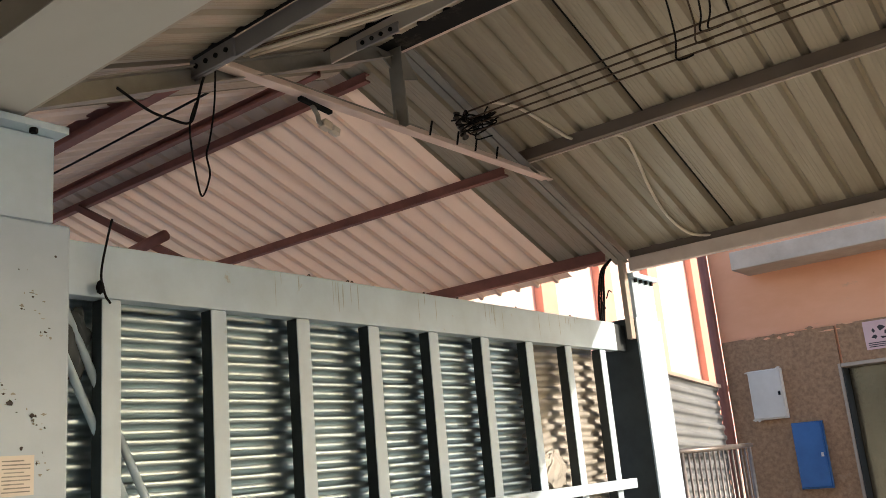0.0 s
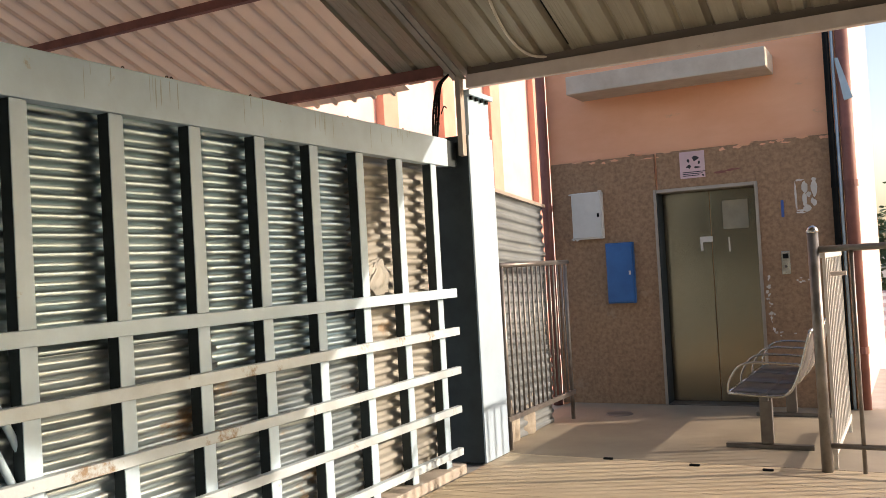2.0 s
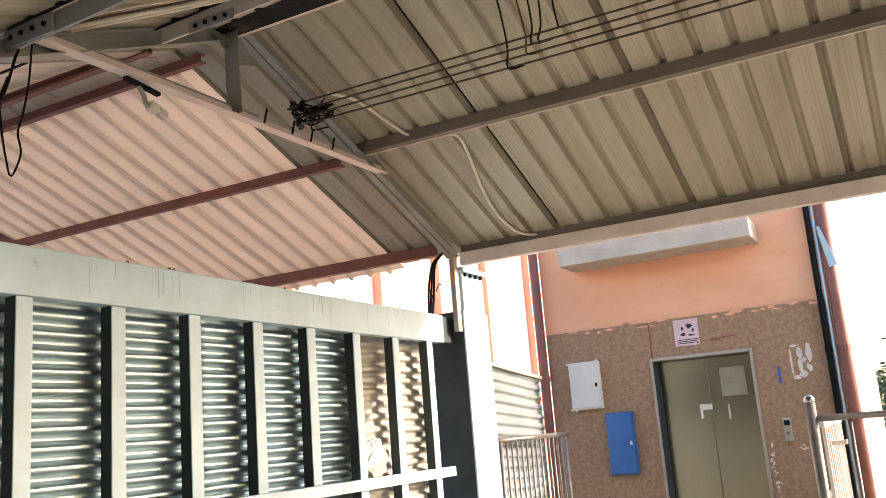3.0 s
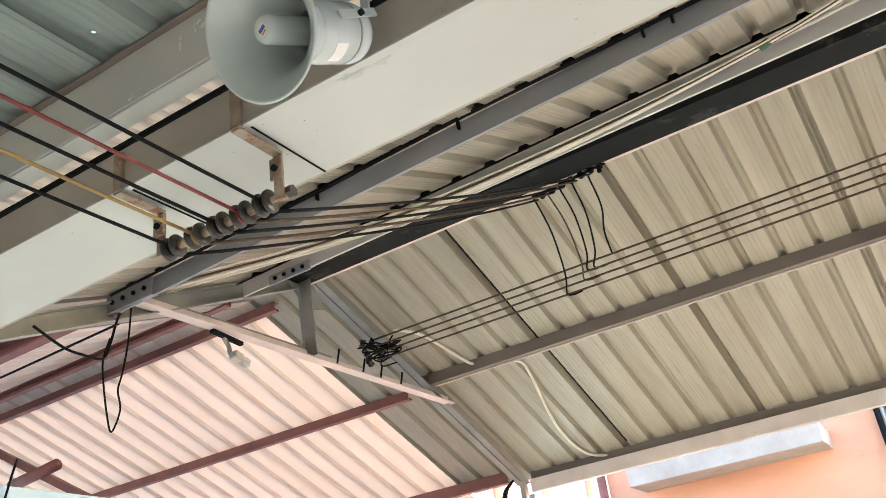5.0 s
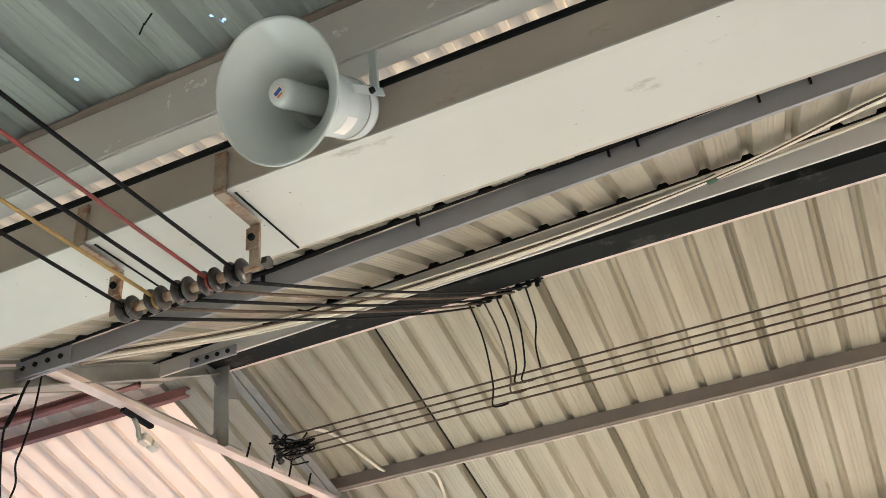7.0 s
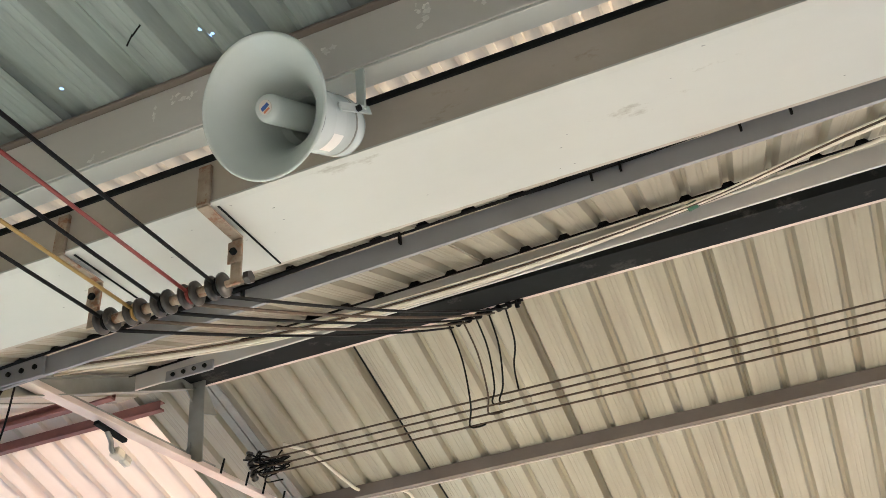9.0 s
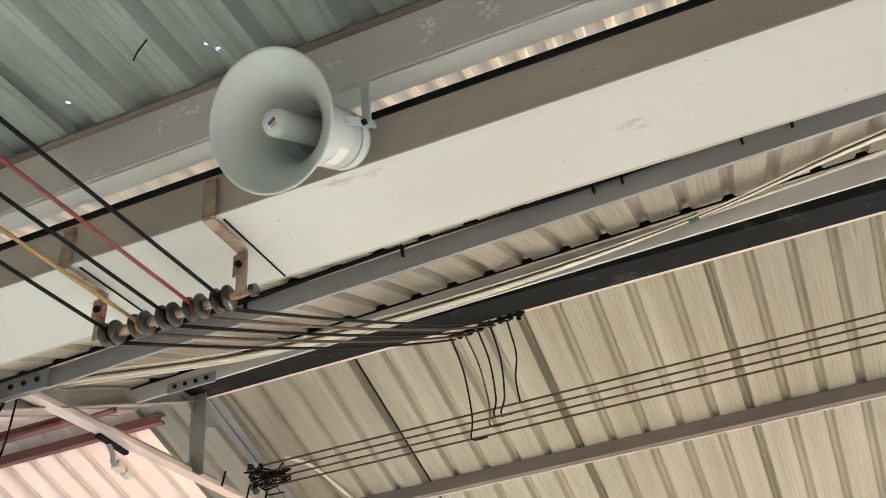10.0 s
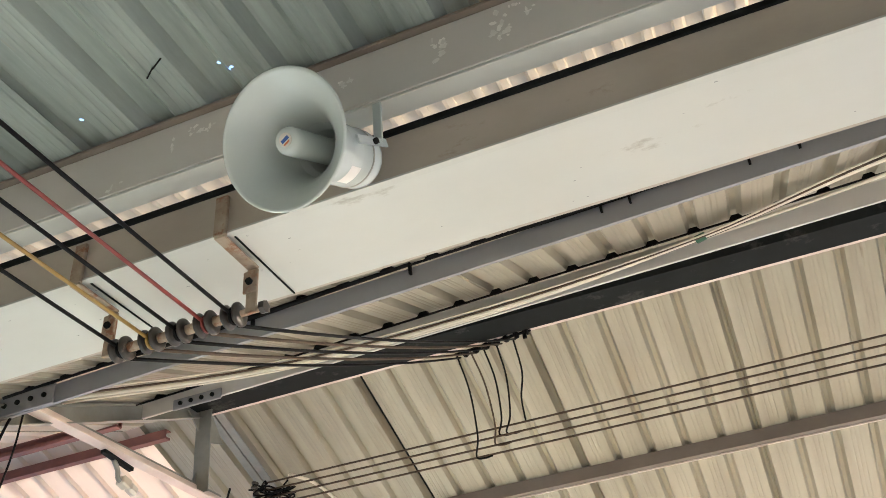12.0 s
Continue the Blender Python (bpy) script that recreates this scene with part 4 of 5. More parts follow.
for cx, cz, w, h in ((-0.937, 1.95, 0.018, 0.30), (-0.90, 1.812, 0.09, 0.022), (-0.90, 2.095, 0.08, 0.018), (-0.785, 2.02, 0.062, 0.17), (-0.79, 1.90, 0.05, 0.07), (-0.86, 2.04, 0.06, 0.12), (-0.868, 1.92, 0.05, 0.14), (-0.845, 1.845, 0.075, 0.07), (-0.83, 1.97, 0.05, 0.05), (-0.775, 2.10, 0.05, 0.03)):
    for q in range(2):
        part("scrap", ragged(bmesh.new(), cx + random.uniform(-0.006, 0.006), cz + random.uniform(-0.01, 0.01), w, h, LIFT_Y - 0.0012 - 0.0004 * q, low=0.6), M_PAPERW, torn)
tagged(part("blue_sticker", bx(-1.075, -1.05, LIFT_Y - 0.003, LIFT_Y - 0.0006, 1.77, 1.93), M_BLUEINK), "torn blue sticker strip on plaster", "sticker")
call = thing("lift_call_panel", (-1.06, LIFT_Y, 1.25), "steel lift call panel with a dark display", "call panel")
part("plate", bx(-1.10, -1.02, LIFT_Y - 0.02, LIFT_Y - 0.001, 1.235, 1.455, 0.004), M_CHROME, call)
part("display", bx(-1.085, -1.035, LIFT_Y - 0.023, LIFT_Y - 0.0205, 1.385, 1.43), M_DARK, call)
part("button", lathe([(0, 0), (0.014, 0), (0.013, 0.005), (0, 0.006)], 12, None, Matrix.Translation((-1.06, LIFT_Y - 0.0205, 1.31)) @ pose(0, 0, 0, 90)), M_LEG, call)
random.seed(12)
for k in range(34):
    t = random.random()
    cx, cz = (-1.215 + random.gauss(0, 0.012) + 0.03 * (t < 0.2), 0.68 + 0.55 * t) if k < 20 else (-1.2 + 0.33 * t, (0.70 if t < 0.6 else 1.17) + random.gauss(0, 0.012))
    tagged(part("plaster_scar", ragged(bmesh.new(), cx, cz, random.uniform(0.012, 0.05), random.uniform(0.012, 0.06) if k < 20 else random.uniform(0.01, 0.025), LIFT_Y - 0.002 - 0.0003 * (k % 7), low=0.3), M_PAPERW), "pale chipped plaster scar beside the lift", "plaster scar", "plaster scars")

# ragged remains of paint along the plaster's top edge
random.seed(31)
for k in range(34):
    cx, cz = -3.2 + 2.6 * k / 34 + random.uniform(-0.03, 0.03), 2.49 + random.uniform(-0.05, 0.03)
    if -2.02 < cx < -1.72:
        continue
    w, h = random.uniform(0.025, 0.09), random.uniform(0.006, 0.02)
    bm = bmesh.new()
    ring = [(w * random.uniform(0.6, 1.1) * math.cos(a), h * random.uniform(0.4, 1.2) * math.sin(a)) for a in [q * 0.524 for q in range(12)]]
    lo = [bm.verts.new((cx + p, LIFT_Y - 0.0005, cz + q)) for p, q in ring]
    hi = [bm.verts.new((cx + p * 0.94, LIFT_Y - 0.004 - 0.0003 * (k % 7), cz + q * 0.94)) for p, q in ring]
    bm.faces.new(hi)
    for q in range(12):
        bm.faces.new((lo[q], lo[(q + 1) % 12], hi[(q + 1) % 12], hi[q]))
    tagged(part("paint_flake", bm, M_PEACHW if k % 5 else M_PLASTER), "ragged flake of peach paint on plaster", "paint flake", "paint flakes")

# downpipes at the tower's corners
for px, py, r, material, label in ((-3.385, LIFT_Y - 0.04, 0.05, M_MAROON, "maroon painted corner downpipe"), (-0.470, LIFT_Y - 0.03, 0.056, M_MAROON, "maroon painted downpipe"), (-0.600, LIFT_Y - 0.05, 0.028, M_DARK, "dark downpipe"), (-0.552, LIFT_Y - 0.04, 0.014, M_FRAME, "pale thin conduit pipe")):
    p = thing("downpipe", (px, py, 0), label + " on the lift tower", "pipe", "downpipes")
    part("pipe", tube([(px, py, -0.02), (px, py, 4.05)], r, 14), material, p, "", True)
    for zz in (0.5, 2.0, 3.5):
        part("collar", tube([(px, py, zz), (px, py, zz + 0.06)], r * 1.16, 14), material, p)

stay = bmesh.new()
for q, t_ in ((-0.012, 0), (0.012, 1)):
    ring = [stay.verts.new((px, LIFT_Y - 0.09 + q, pz)) for px, pz in ((-0.535, 3.16), (-0.505, 3.16), (-0.40, 2.79), (-0.475, 2.77))]
    stay.faces.new(ring if t_ else ring[::-1])
vv = list(stay.verts)
for q in range(4):
    stay.faces.new((vv[q], vv[(q + 1) % 4], vv[4 + (q + 1) % 4], vv[4 + q]))
tagged(part("pipe_stay", stay, M_FRAME), "pale slanting metal stay beside the downpipes", "bracket")

# ---- waiting bench ----
bench = thing("waiting_bench", (-1.0, 7.8, 0), "perforated steel waiting bench with chrome arms", "bench")
for yy in (7.05, 8.45):
    part("foot", bx(-1.33, -0.71, yy - 0.03, yy + 0.03, 0.0, 0.035, 0.004), M_LEG, bench)
    part("leg", bx(-1.075, -0.985, yy - 0.028, yy + 0.028, 0.037, 0.40, 0.006), M_LEG, bench)
part("beam", bx(-1.06, -1.0, 6.95, 8.60, 0.36, 0.42, 0.005), M_LEG, bench)
for k in range(3):
    y0, y1 = 6.98 + 0.55 * k, 6.98 + 0.55 * k + 0.50
    bm = bmesh.new()
    prof = [(-1.27, 0.415), (-1.25, 0.435), (-1.15, 0.43), (-0.95, 0.415), (-0.86, 0.43), (-0.80, 0.50), (-0.74, 0.66), (-0.69, 0.86)]
    lo = [[bm.verts.new((p, y, q - d)) for p, q in prof] for y in (y0, y1) for d in (0, 0.012)]
    for a, b in ((0, 2), (1, 3), (0, 1), (2, 3)):
        for i in range(len(prof) - 1):
            bm.faces.new((lo[a][i], lo[a][i + 1], lo[b][i + 1], lo[b][i]))
    part("seat", bm, M_LEG, bench, "perforated dark steel seat shell", True)
    part("seat_rim", tube([(-1.28, y0, 0.42), (-1.28, y1, 0.42)], 0.012, 8), M_CHROME, bench, "", True)
    part("back_rim", tube([(-0.685, y0, 0.87), (-0.685, y1, 0.87)], 0.012, 8), M_CHROME, bench, "", True)
for k in range(4):
    yy = 6.955 + 0.55 * k
    part("arm", tube(smooth_path([(-1.28, yy, 0.42), (-1.27, yy, 0.50), (-1.20, yy, 0.61), (-1.10, yy, 0.645), (-0.92, yy, 0.64), (-0.76, yy, 0.63)]), 0.0095, 8), M_CHROME, bench, "bent chrome armrest", True)
    part("side_strut", tube(smooth_path([(-1.28, yy, 0.42), (-0.98, yy, 0.40), (-0.86, yy, 0.42), (-0.78, yy, 0.55), (-0.685, yy, 0.87)]), 0.011, 8), M_CHROME, bench, "", True)

# ---- railing by the open side ----
rail = thing("steel_railing", (-0.2, 6.4, 0), "stainless steel railing with round top posts", "railing")
part("post", tube([(-0.57, 6.4, 0), (-0.57, 6.4, 1.565)], 0.036, 14), M_BARS, rail, "", True)
part("post_cap", lathe([(0.036, 0), (0.04, 0.01), (0.03, 0.035), (0.012, 0.048), (0, 0.05)], 14, None, Matrix.Translation((-0.57, 6.4, 1.565))), M_CHROME, rail, "", True)
part("top_rail", tube([(-0.57, 6.4, 1.455), (1.6, 6.4, 1.455)], 0.022, 10), M_BARS, rail, "", True)
part("bottom_rail", tube([(-0.57, 6.4, 0.17), (1.6, 6.4, 0.17)], 0.018, 8), M_BARS, rail, "", True)
for k in range(9):
    part("bar", tube([(-0.345 + 0.235 * k, 6.4, 0.0 if k % 3 == 0 else 0.17), (-0.345 + 0.235 * k, 6.4, 1.455)], 0.014, 8), M_BARS, rail, "", True)
gate = thing("side_gate", (-0.52, 7.2, 0), "white barred steel gate folded along the open side", "gate")
part("top_rail", bx(-0.54, -0.505, 6.46, 7.82, 1.395, 1.43, 0.003), M_WHITEB, gate)
part("bottom_rail", bx(-0.54, -0.505, 6.46, 7.82, 0.10, 0.14, 0.003), M_WHITEB, gate)
for k in range(11):
    part("bar", bx(-0.533, -0.511, 6.52 + 0.125 * k, 6.542 + 0.125 * k, 0.142, 1.393), M_WHITEB, gate)
for yy in (6.48, 7.78):
    part("foot", bx(-0.535, -0.51, yy, yy + 0.025, 0.0, 0.099), M_WHITEB, gate)
part("latch", bx(-0.50, -0.40, 6.66, 6.70, 1.27, 1.30, 0.003), M_TIE, gate)
for cx, cy in ((-2.06, 6.42), (-1.42, 6.36), (-0.93, 6.33)):
    tagged(part("floor_cleat", bx(cx - 0.035, cx + 0.035, cy - 0.012, cy + 0.012, 0.0, 0.014, 0.003), M_DARK), "small dark cleat lying on the deck", "cleat", "floor cleats")
tagged(part("drain_cover", lathe([(0, 0.0), (0.13, 0.0), (0.12, 0.008), (0, 0.01)], 20, None, Matrix.Translation((-2.55, 8.3, 0.001))), M_LEG), "dark round drain cover in the deck", "drain cover")

# ---- horn loudspeaker ----
def frame_from(axis, at):
    z = Vector(axis).normalized()
    m = z.to_track_quat("Z", "Y").to_matrix().to_4x4()
    return Matrix.Translation(at) @ m


HC = Vector((-0.755, 0.780, 2.648))                     # centre of the mouth
HAX = Vector((-0.135, -0.88, -0.455))                     # way the mouth faces
HM = frame_from(HAX, HC)
HR = 0.134
horn = thing("horn_loudspeaker", tuple(HC), "pale grey metal horn loudspeaker hung under the roof", "loudspeaker")
out_p = [(0.045, -0.150), (0.056, -0.125), (0.068, -0.10), (0.086, -0.06), (0.108, -0.025), (HR - 0.004, -0.004), (HR, 0.0), (HR + 0.003, 0.004), (HR, 0.007)]
in_p = [(HR - 0.005, 0.003), (0.112, -0.012), (0.091, -0.033), (0.070, -0.068), (0.057, -0.11), (0.050, -0.16), (0.046, -0.255), (0.0, -0.258)]
part("bell", lathe(out_p + in_p, 64, None, HM), M_HORN, horn, "flared pale grey bell", True)
core = part("core", lathe([(0.028, -0.256), (0.028, -0.03), (0.0275, -0.015), (0.024, -0.008), (0.018, -0.006), (0, -0.006)], 40, None, HM), M_HORN, horn, "central reflector tube", True)
part("badge", lathe([(0, -0.0055), (0.014, -0.0055), (0.0135, -0.0045), (0, -0.0045)], 24, None, HM), M_PAPERW, core, "small round badge")
m2 = HM @ pose(0, 0, -0.0042, 0, 0, 20)
bm = bmesh.new()
box(bm, -0.009, 0.009, -0.003, 0.004, 0, 0.0006)
bmesh.ops.transform(bm, matrix=m2, verts=bm.verts)
part("badge_mark", bm, M_BLUEINK, core, "blue badge stripe")
bm = bmesh.new()
box(bm, -0.008, 0.006, -0.009, -0.0055, 0, 0.0006)
bmesh.ops.transform(bm, matrix=m2, verts=bm.verts)
part("badge_mark", bm, M_ORANGE, core, "orange badge stripe")
part("drum", lathe([(0, -0.275), (0.05, -0.275), (0.060, -0.268), (0.063, -0.255), (0.063, -0.235), (0.0605, -0.232), (0.0605, -0.228), (0.063, -0.225), (0.063, -0.12), (0.060, -0.112), (0.058, -0.108)], 56, None, HM), M_HORN, horn, "round driver housing", True)
for side_ in (-1, 1):
    bm = beam(bmesh.new(), HM @ Vector((side_ * 0.068, 0, -0.16)), HM @ Vector((side_ * 0.068, 0.012, -0.285)), 0.005, 0.018, HM.to_3x3() @ Vector((0, 1, 0)))
    part("yoke", bm, M_HORN, horn, "steel yoke bracket")
part("stem", bx(-0.668, -0.648, 0.99, 0.998, 2.775, 2.889, 0.002), M_HORN, horn, "pale hanger strap")
for zz in (-0.175,):
    part("knob", lathe([(0, 0), (0.007, 0), (0.007, 0.008), (0, 0.009)], 8, None, HM @ Matrix.Translation((0.071, 0.004, zz - 0.05)) @ pose(0, 0, 0, 0, 90, 0)), M_DARK, horn)
part("seam_ring", lathe([(0.0630, -0.232), (0.0642, -0.231), (0.0642, -0.227), (0.0630, -0.226)], 56, None, HM), M_STEEL, horn, "dark seam round the housing", True)
down = HM.to_3x3().inverted() @ Vector((0.25, -0.3, -1))
mid = math.atan2(down.y, down.x)
bm = bmesh.new()
arcs = [[bm.verts.new(HM @ Vector((0.0648 * math.cos(mid + a), 0.0648 * math.sin(mid + a), zz))) for a in [-0.36 + 0.09 * q for q in range(9)]] for zz in (-0.188, -0.152)]
for q in range(8):
    bm.faces.new((arcs[0][q], arcs[0][q + 1], arcs[1][q + 1], arcs[1][q]))
part("label", bm, M_WHITEB, horn, "white glossy label", True)
part("data_plate", lathe([(0.0635, -0.19), (0.064, -0.188), (0.064, -0.152), (0.0635, -0.15)], 56, None, HM), M_HORN, horn, "glossy band on the housing", True)

# ---- insulator rack on the gutter ----
rack = thing("insulator_rack", (-1.28, 1.2, 2.62), "rusty bracket rack of brown reel insulators", "insulator rack")
for xb in (-1.085, -1.482):
    s = part("strap", bx(xb - 0.016, xb + 0.016, 1.058, 1.069, 2.728, 2.84, 0.002), M_RUST, rack)
    part("strap_arm", bx(xb - 0.014, xb + 0.014, 1.060, 1.205, 2.722, 2.729, 0.002), M_RUST, s)
    part("strap_drop", bx(xb - 0.014, xb + 0.014, 1.198, 1.206, 2.60, 2.721, 0.002), M_RUST, s)
    part("lap_plate", bx(xb - 0.019, xb + 0.019, 1.190, 1.1965, 2.652, 2.712, 0.003), M_RUST, s)
    part("nut", lathe([(0, 0), (0.009, 0), (0.009, 0.008), (0, 0.008)], 6, None, Matrix.Translation((xb, 1.190, 2.68)) @ pose(0, 0, 0, 90)), M_DARK, s)
    part("stiffener", bx(xb + 0.018, xb + 0.0215, 1.085, 1.36, 2.738, 2.7415), M_DARK, rack, "dark open joint")
part("rod", tube([(-1.49, 1.208, 2.612), (-1.05, 1.208, 2.612)], 0.0085, 10), M_RUST, rack, "", True)
part("rod_nut", lathe([(0, 0), (0.016, 0), (0.016, 0.014), (0, 0.014)], 6, None, Matrix.Translation((-1.062, 1.208, 2.612)) @ pose(0, 0, 0, 0, 90, 0)), M_INSUL, rack)
INS = [-1.445, -1.360, -1.283, -1.208, -1.135]
for xi in INS:
    pr_ = [(0.0086, -0.021), (0.026, -0.021), (0.030, -0.018), (0.030, -0.012), (0.026, -0.009), (0.016, -0.006), (0.0145, 0), (0.016, 0.006), (0.026, 0.009), (0.030, 0.012), (0.030, 0.018), (0.026, 0.021), (0.0086, 0.021)]
    part("insulator", lathe(pr_, 20, None, Matrix.Translation((xi, 1.208, 2.612)) @ pose(0, 0, 0, 0, 90, 0)), M_INSUL, rack, "brown glazed reel insulator", True)

for a_, b_ in zip(INS, INS[1:]):
    part("sleeve", tube([(a_ + 0.022, 1.208, 2.612), (b_ - 0.022, 1.208, 2.612)], 0.0125, 10), M_RUST, rack, "rusty spacer sleeve", True)

for k, xi in enumerate(INS):
    ring = [(xi + 0.002 * math.sin(a), 1.208 + 0.0185 * math.cos(a), 2.612 + 0.0185 * math.sin(a)) for a in [q * 0.4488 for q in range(15)]]
    part("cable_wrap", tube(ring, 0.0042, 6), (M_CABLE, M_YELC, M_CABLE, M_REDC, M_CABLE)[k], rack, "cable wound round the insulator", True)

# wires from the near side, round the insulators, to the hook on the ridge beam
HOOK = Vector((-1.05, 3.57, 3.755))
cols = [M_CABLE, M_YELC, M_CABLE, M_REDC, M_CABLE]
names_ = ["black", "yellow", "black", "red", "black"]
for k, xi in enumerate(INS):
    a = Vector((xi + 0.02, -2.6, 2.66))
    tagged(part("overhead_cable", tube(sag(a, (xi, 1.185, 2.612), 0.02), 0.0045, 8), cols[k], None, "", True), names_[k] + " insulated cable strung to the insulators", "cable", "strung cables")
    b = HOOK + Vector((-0.075 * (4 - k) - 0.03, 0.0, -0.02 - 0.006 * (4 - k)))
    tagged(part("overhead_cable", tube(sag((xi, 1.23, 2.598), b, 0.03), 0.005, 8), M_CABLE if k % 2 == 0 else M_WIRE, None, "", True), "dark cable strung from insulator to ridge beam", "cable", "strung cables")

hook = thing("cable_hook", tuple(HOOK), "dark hook bracket bunching cables at the ridge", "hook")
part("stem", beam(bmesh.new(), HOOK + Vector((0.02, 0, -0.03)), HOOK + Vector((0.02, 0.0, 0.045)), 0.02, 0.012, (0, 1, 0)), M_DARK, hook)
part("bar", tube([HOOK + Vector((-0.36, 0.0, -0.02)), HOOK + Vector((0.05, 0.02, 0.02))], 0.008, 8), M_DARK, hook)
for k in range(7):
    part("tie", lathe([(0.008, -0.012), (0.02, -0.006), (0.02, 0.006), (0.008, 0.012)], 9, None, Matrix.Translation(HOOK + Vector((0.03 - 0.055 * k, 0.004, 0.01 - 0.006 * k))) @ pose(0, 0, 0, 20 * k, 90, 0)), M_CABLE, hook)

# four bare wires below the far slope, with drop leads
ends = []
for k in range(4):
    a = Vector((-2.78, 3.97 + 0.02 * k, 3.475 - 0.036 * k))
    b = Vector((3.1, 4.0, 3.495 - 0.05 * k))
    ends.append((a, b))
    tagged(part("bare_wire", tube(sag(a, b, 0.008, 18), 0.0055, 6), M_WIRE, None, "", True), "rusty bare wire strung below the roof", "wire", "four strung wires")
leads = ((-1.398, -1.43, 3), (-1.323, -1.32, 2), (-1.252, -1.29, 1), (-1.181, -1.25, 1), (-1.09, -1.197, 0))
for k, (x0, x1, w) in enumerate(leads):
    s_ = Vector((x0, 3.56, 3.73))
    e_ = Vector((x1, 4.0, 3.487 - 0.049 * w))
    pts = [s_, s_.lerp(e_, 0.35) + Vector((0.012, 0, -0.01)), s_.lerp(e_, 0.75) + Vector((-0.015, 0, -0.02)), e_ + Vector((-0.06, 0, 0.015)), e_ + Vector((-0.02, 0, -0.004)), e_ + Vector((0.03, 0, 0))]
    if k == 4:
        pts = [s_, s_.lerp(e_, 0.4) + Vector((0.02, 0, 0)), s_.lerp(e_, 0.7) + Vector((-0.004, 0, 0)), e_]
    tagged(part("drop_lead", tube(smooth_path(pts), 0.005, 6), M_CABLE if k != 1 else M_WIRE, None, "", True), "thin dark lead dropping to the strung wires", "wire", "drop leads")
knot = thing("wire_terminal", (-2.82, 4.0, 3.42), "tangled wire terminal with small dark insulators on the truss", "wire terminal")
random.seed(21)
for k in range(4):
    part("reel", lathe([(0.006, -0.02), (0.02, -0.02), (0.022, -0.012), (0.012, 0), (0.022, 0.012), (0.02, 0.02), (0.006, 0.02)], 12, None, Matrix.Translation(ends[k][0] + Vector((-0.05, 0.0, 0))) @ pose(0, 0, 0, 20 * k, 10)), M_INSUL, knot, "", True)
for k in range(9):
    c = Vector((-2.80, 4.04, 3.42))
    pts = [c + Vector((random.uniform(-0.07, 0.16), random.uniform(-0.10, 0.12), random.uniform(-0.06, 0.07))) for _ in range(5)]
    part("loop", tube(smooth_path(pts), 0.005, 6), M_CABLE, knot, "", True)
for yy in (3.75, 4.0, 4.18, 4.4):
    part("stand_off", tube([(-2.87, yy, 3.30), (-2.86, yy + 0.02, 3.40)], 0.006, 6), M_DARK, knot)

# bundled conduits along the ridge
def run(name, pts, r, material, label, n=8):
    return tagged(part(name, tube(smooth_path(pts), r, n), material, None, "", True), label, "conduit", "ridge conduits")


run("conduit", [(-2.86, 2.42, 3.36), (-2.0, 2.80, 3.46), (-1.0, 2.93, 3.53), (-0.09, 2.90, 3.58), (0.64, 2.70, 3.57), (1.6, 2.45, 3.5), (3.0, 2.35, 3.46)], 0.010, M_PVC, "cream conduit bent along the ridge")
run("conduit", [(-2.86, 2.46, 3.40), (-2.0, 2.85, 3.48), (-1.0, 2.96, 3.55), (-0.09, 2.94, 3.60), (0.64, 2.74, 3.59), (1.6, 2.5, 3.52), (3.0, 2.38, 3.48)], 0.008, M_WIRE, "thin brown cable along the ridge")
run("conduit", [(-2.88, 2.55, 3.42), (-2.2, 2.85, 3.50), (-1.4, 3.02, 3.58), (-0.4, 3.0, 3.62), (0.6, 2.86, 3.60), (1.6, 2.6, 3.55), (3.0, 2.45, 3.5)], 0.008, M_PVC, "thin pale cable along the ridge")
for dy, dz, r_, m_, lb in ((-0.030, -0.014, 0.005, M_WIRE, "thin brown wire tied beside the conduit"), (0.020, 0.004, 0.006, M_PVC, "thin cream cable tied beside the conduit"), (-0.055, -0.02, 0.004, M_PVC, "thin cream cable tied beside the conduit")):
    run("conduit", [(-2.86, 2.42 + dy * 2, 3.36 + dz), (-2.0, 2.80 + dy * 1.6, 3.46 + dz), (-1.0, 2.93 + dy * 1.3, 3.53 + dz), (-0.09, 2.90 + dy * 0.6, 3.58 + dz * 0.7), (0.64, 2.70 + dy, 3.57 + dz), (1.6, 2.45 + dy, 3.5 + dz), (3.0, 2.35 + dy, 3.46 + dz)], r_, m_, lb)
tagged(part("conduit_tape", tube([(-0.10, 2.905, 3.578), (-0.06, 2.893, 3.580)], 0.017, 8), mat("green_tape", (0.03, 0.12, 0.07), None, 0.5, 0, 9)), "green tape wrapped on the conduit", "tape")
# black plugs and a thin strip put shade into the rib gaps
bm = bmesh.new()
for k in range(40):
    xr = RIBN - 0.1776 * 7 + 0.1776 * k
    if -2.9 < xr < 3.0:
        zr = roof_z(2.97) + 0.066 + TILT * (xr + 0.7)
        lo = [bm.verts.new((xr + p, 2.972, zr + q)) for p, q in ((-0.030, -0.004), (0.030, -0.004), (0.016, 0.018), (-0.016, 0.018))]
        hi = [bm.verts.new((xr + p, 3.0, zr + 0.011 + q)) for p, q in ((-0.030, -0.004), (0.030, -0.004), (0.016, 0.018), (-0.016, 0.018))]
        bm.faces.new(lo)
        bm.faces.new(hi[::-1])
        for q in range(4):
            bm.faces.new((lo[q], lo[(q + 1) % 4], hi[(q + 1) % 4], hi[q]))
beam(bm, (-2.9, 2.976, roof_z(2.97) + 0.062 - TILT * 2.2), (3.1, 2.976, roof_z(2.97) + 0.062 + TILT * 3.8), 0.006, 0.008)
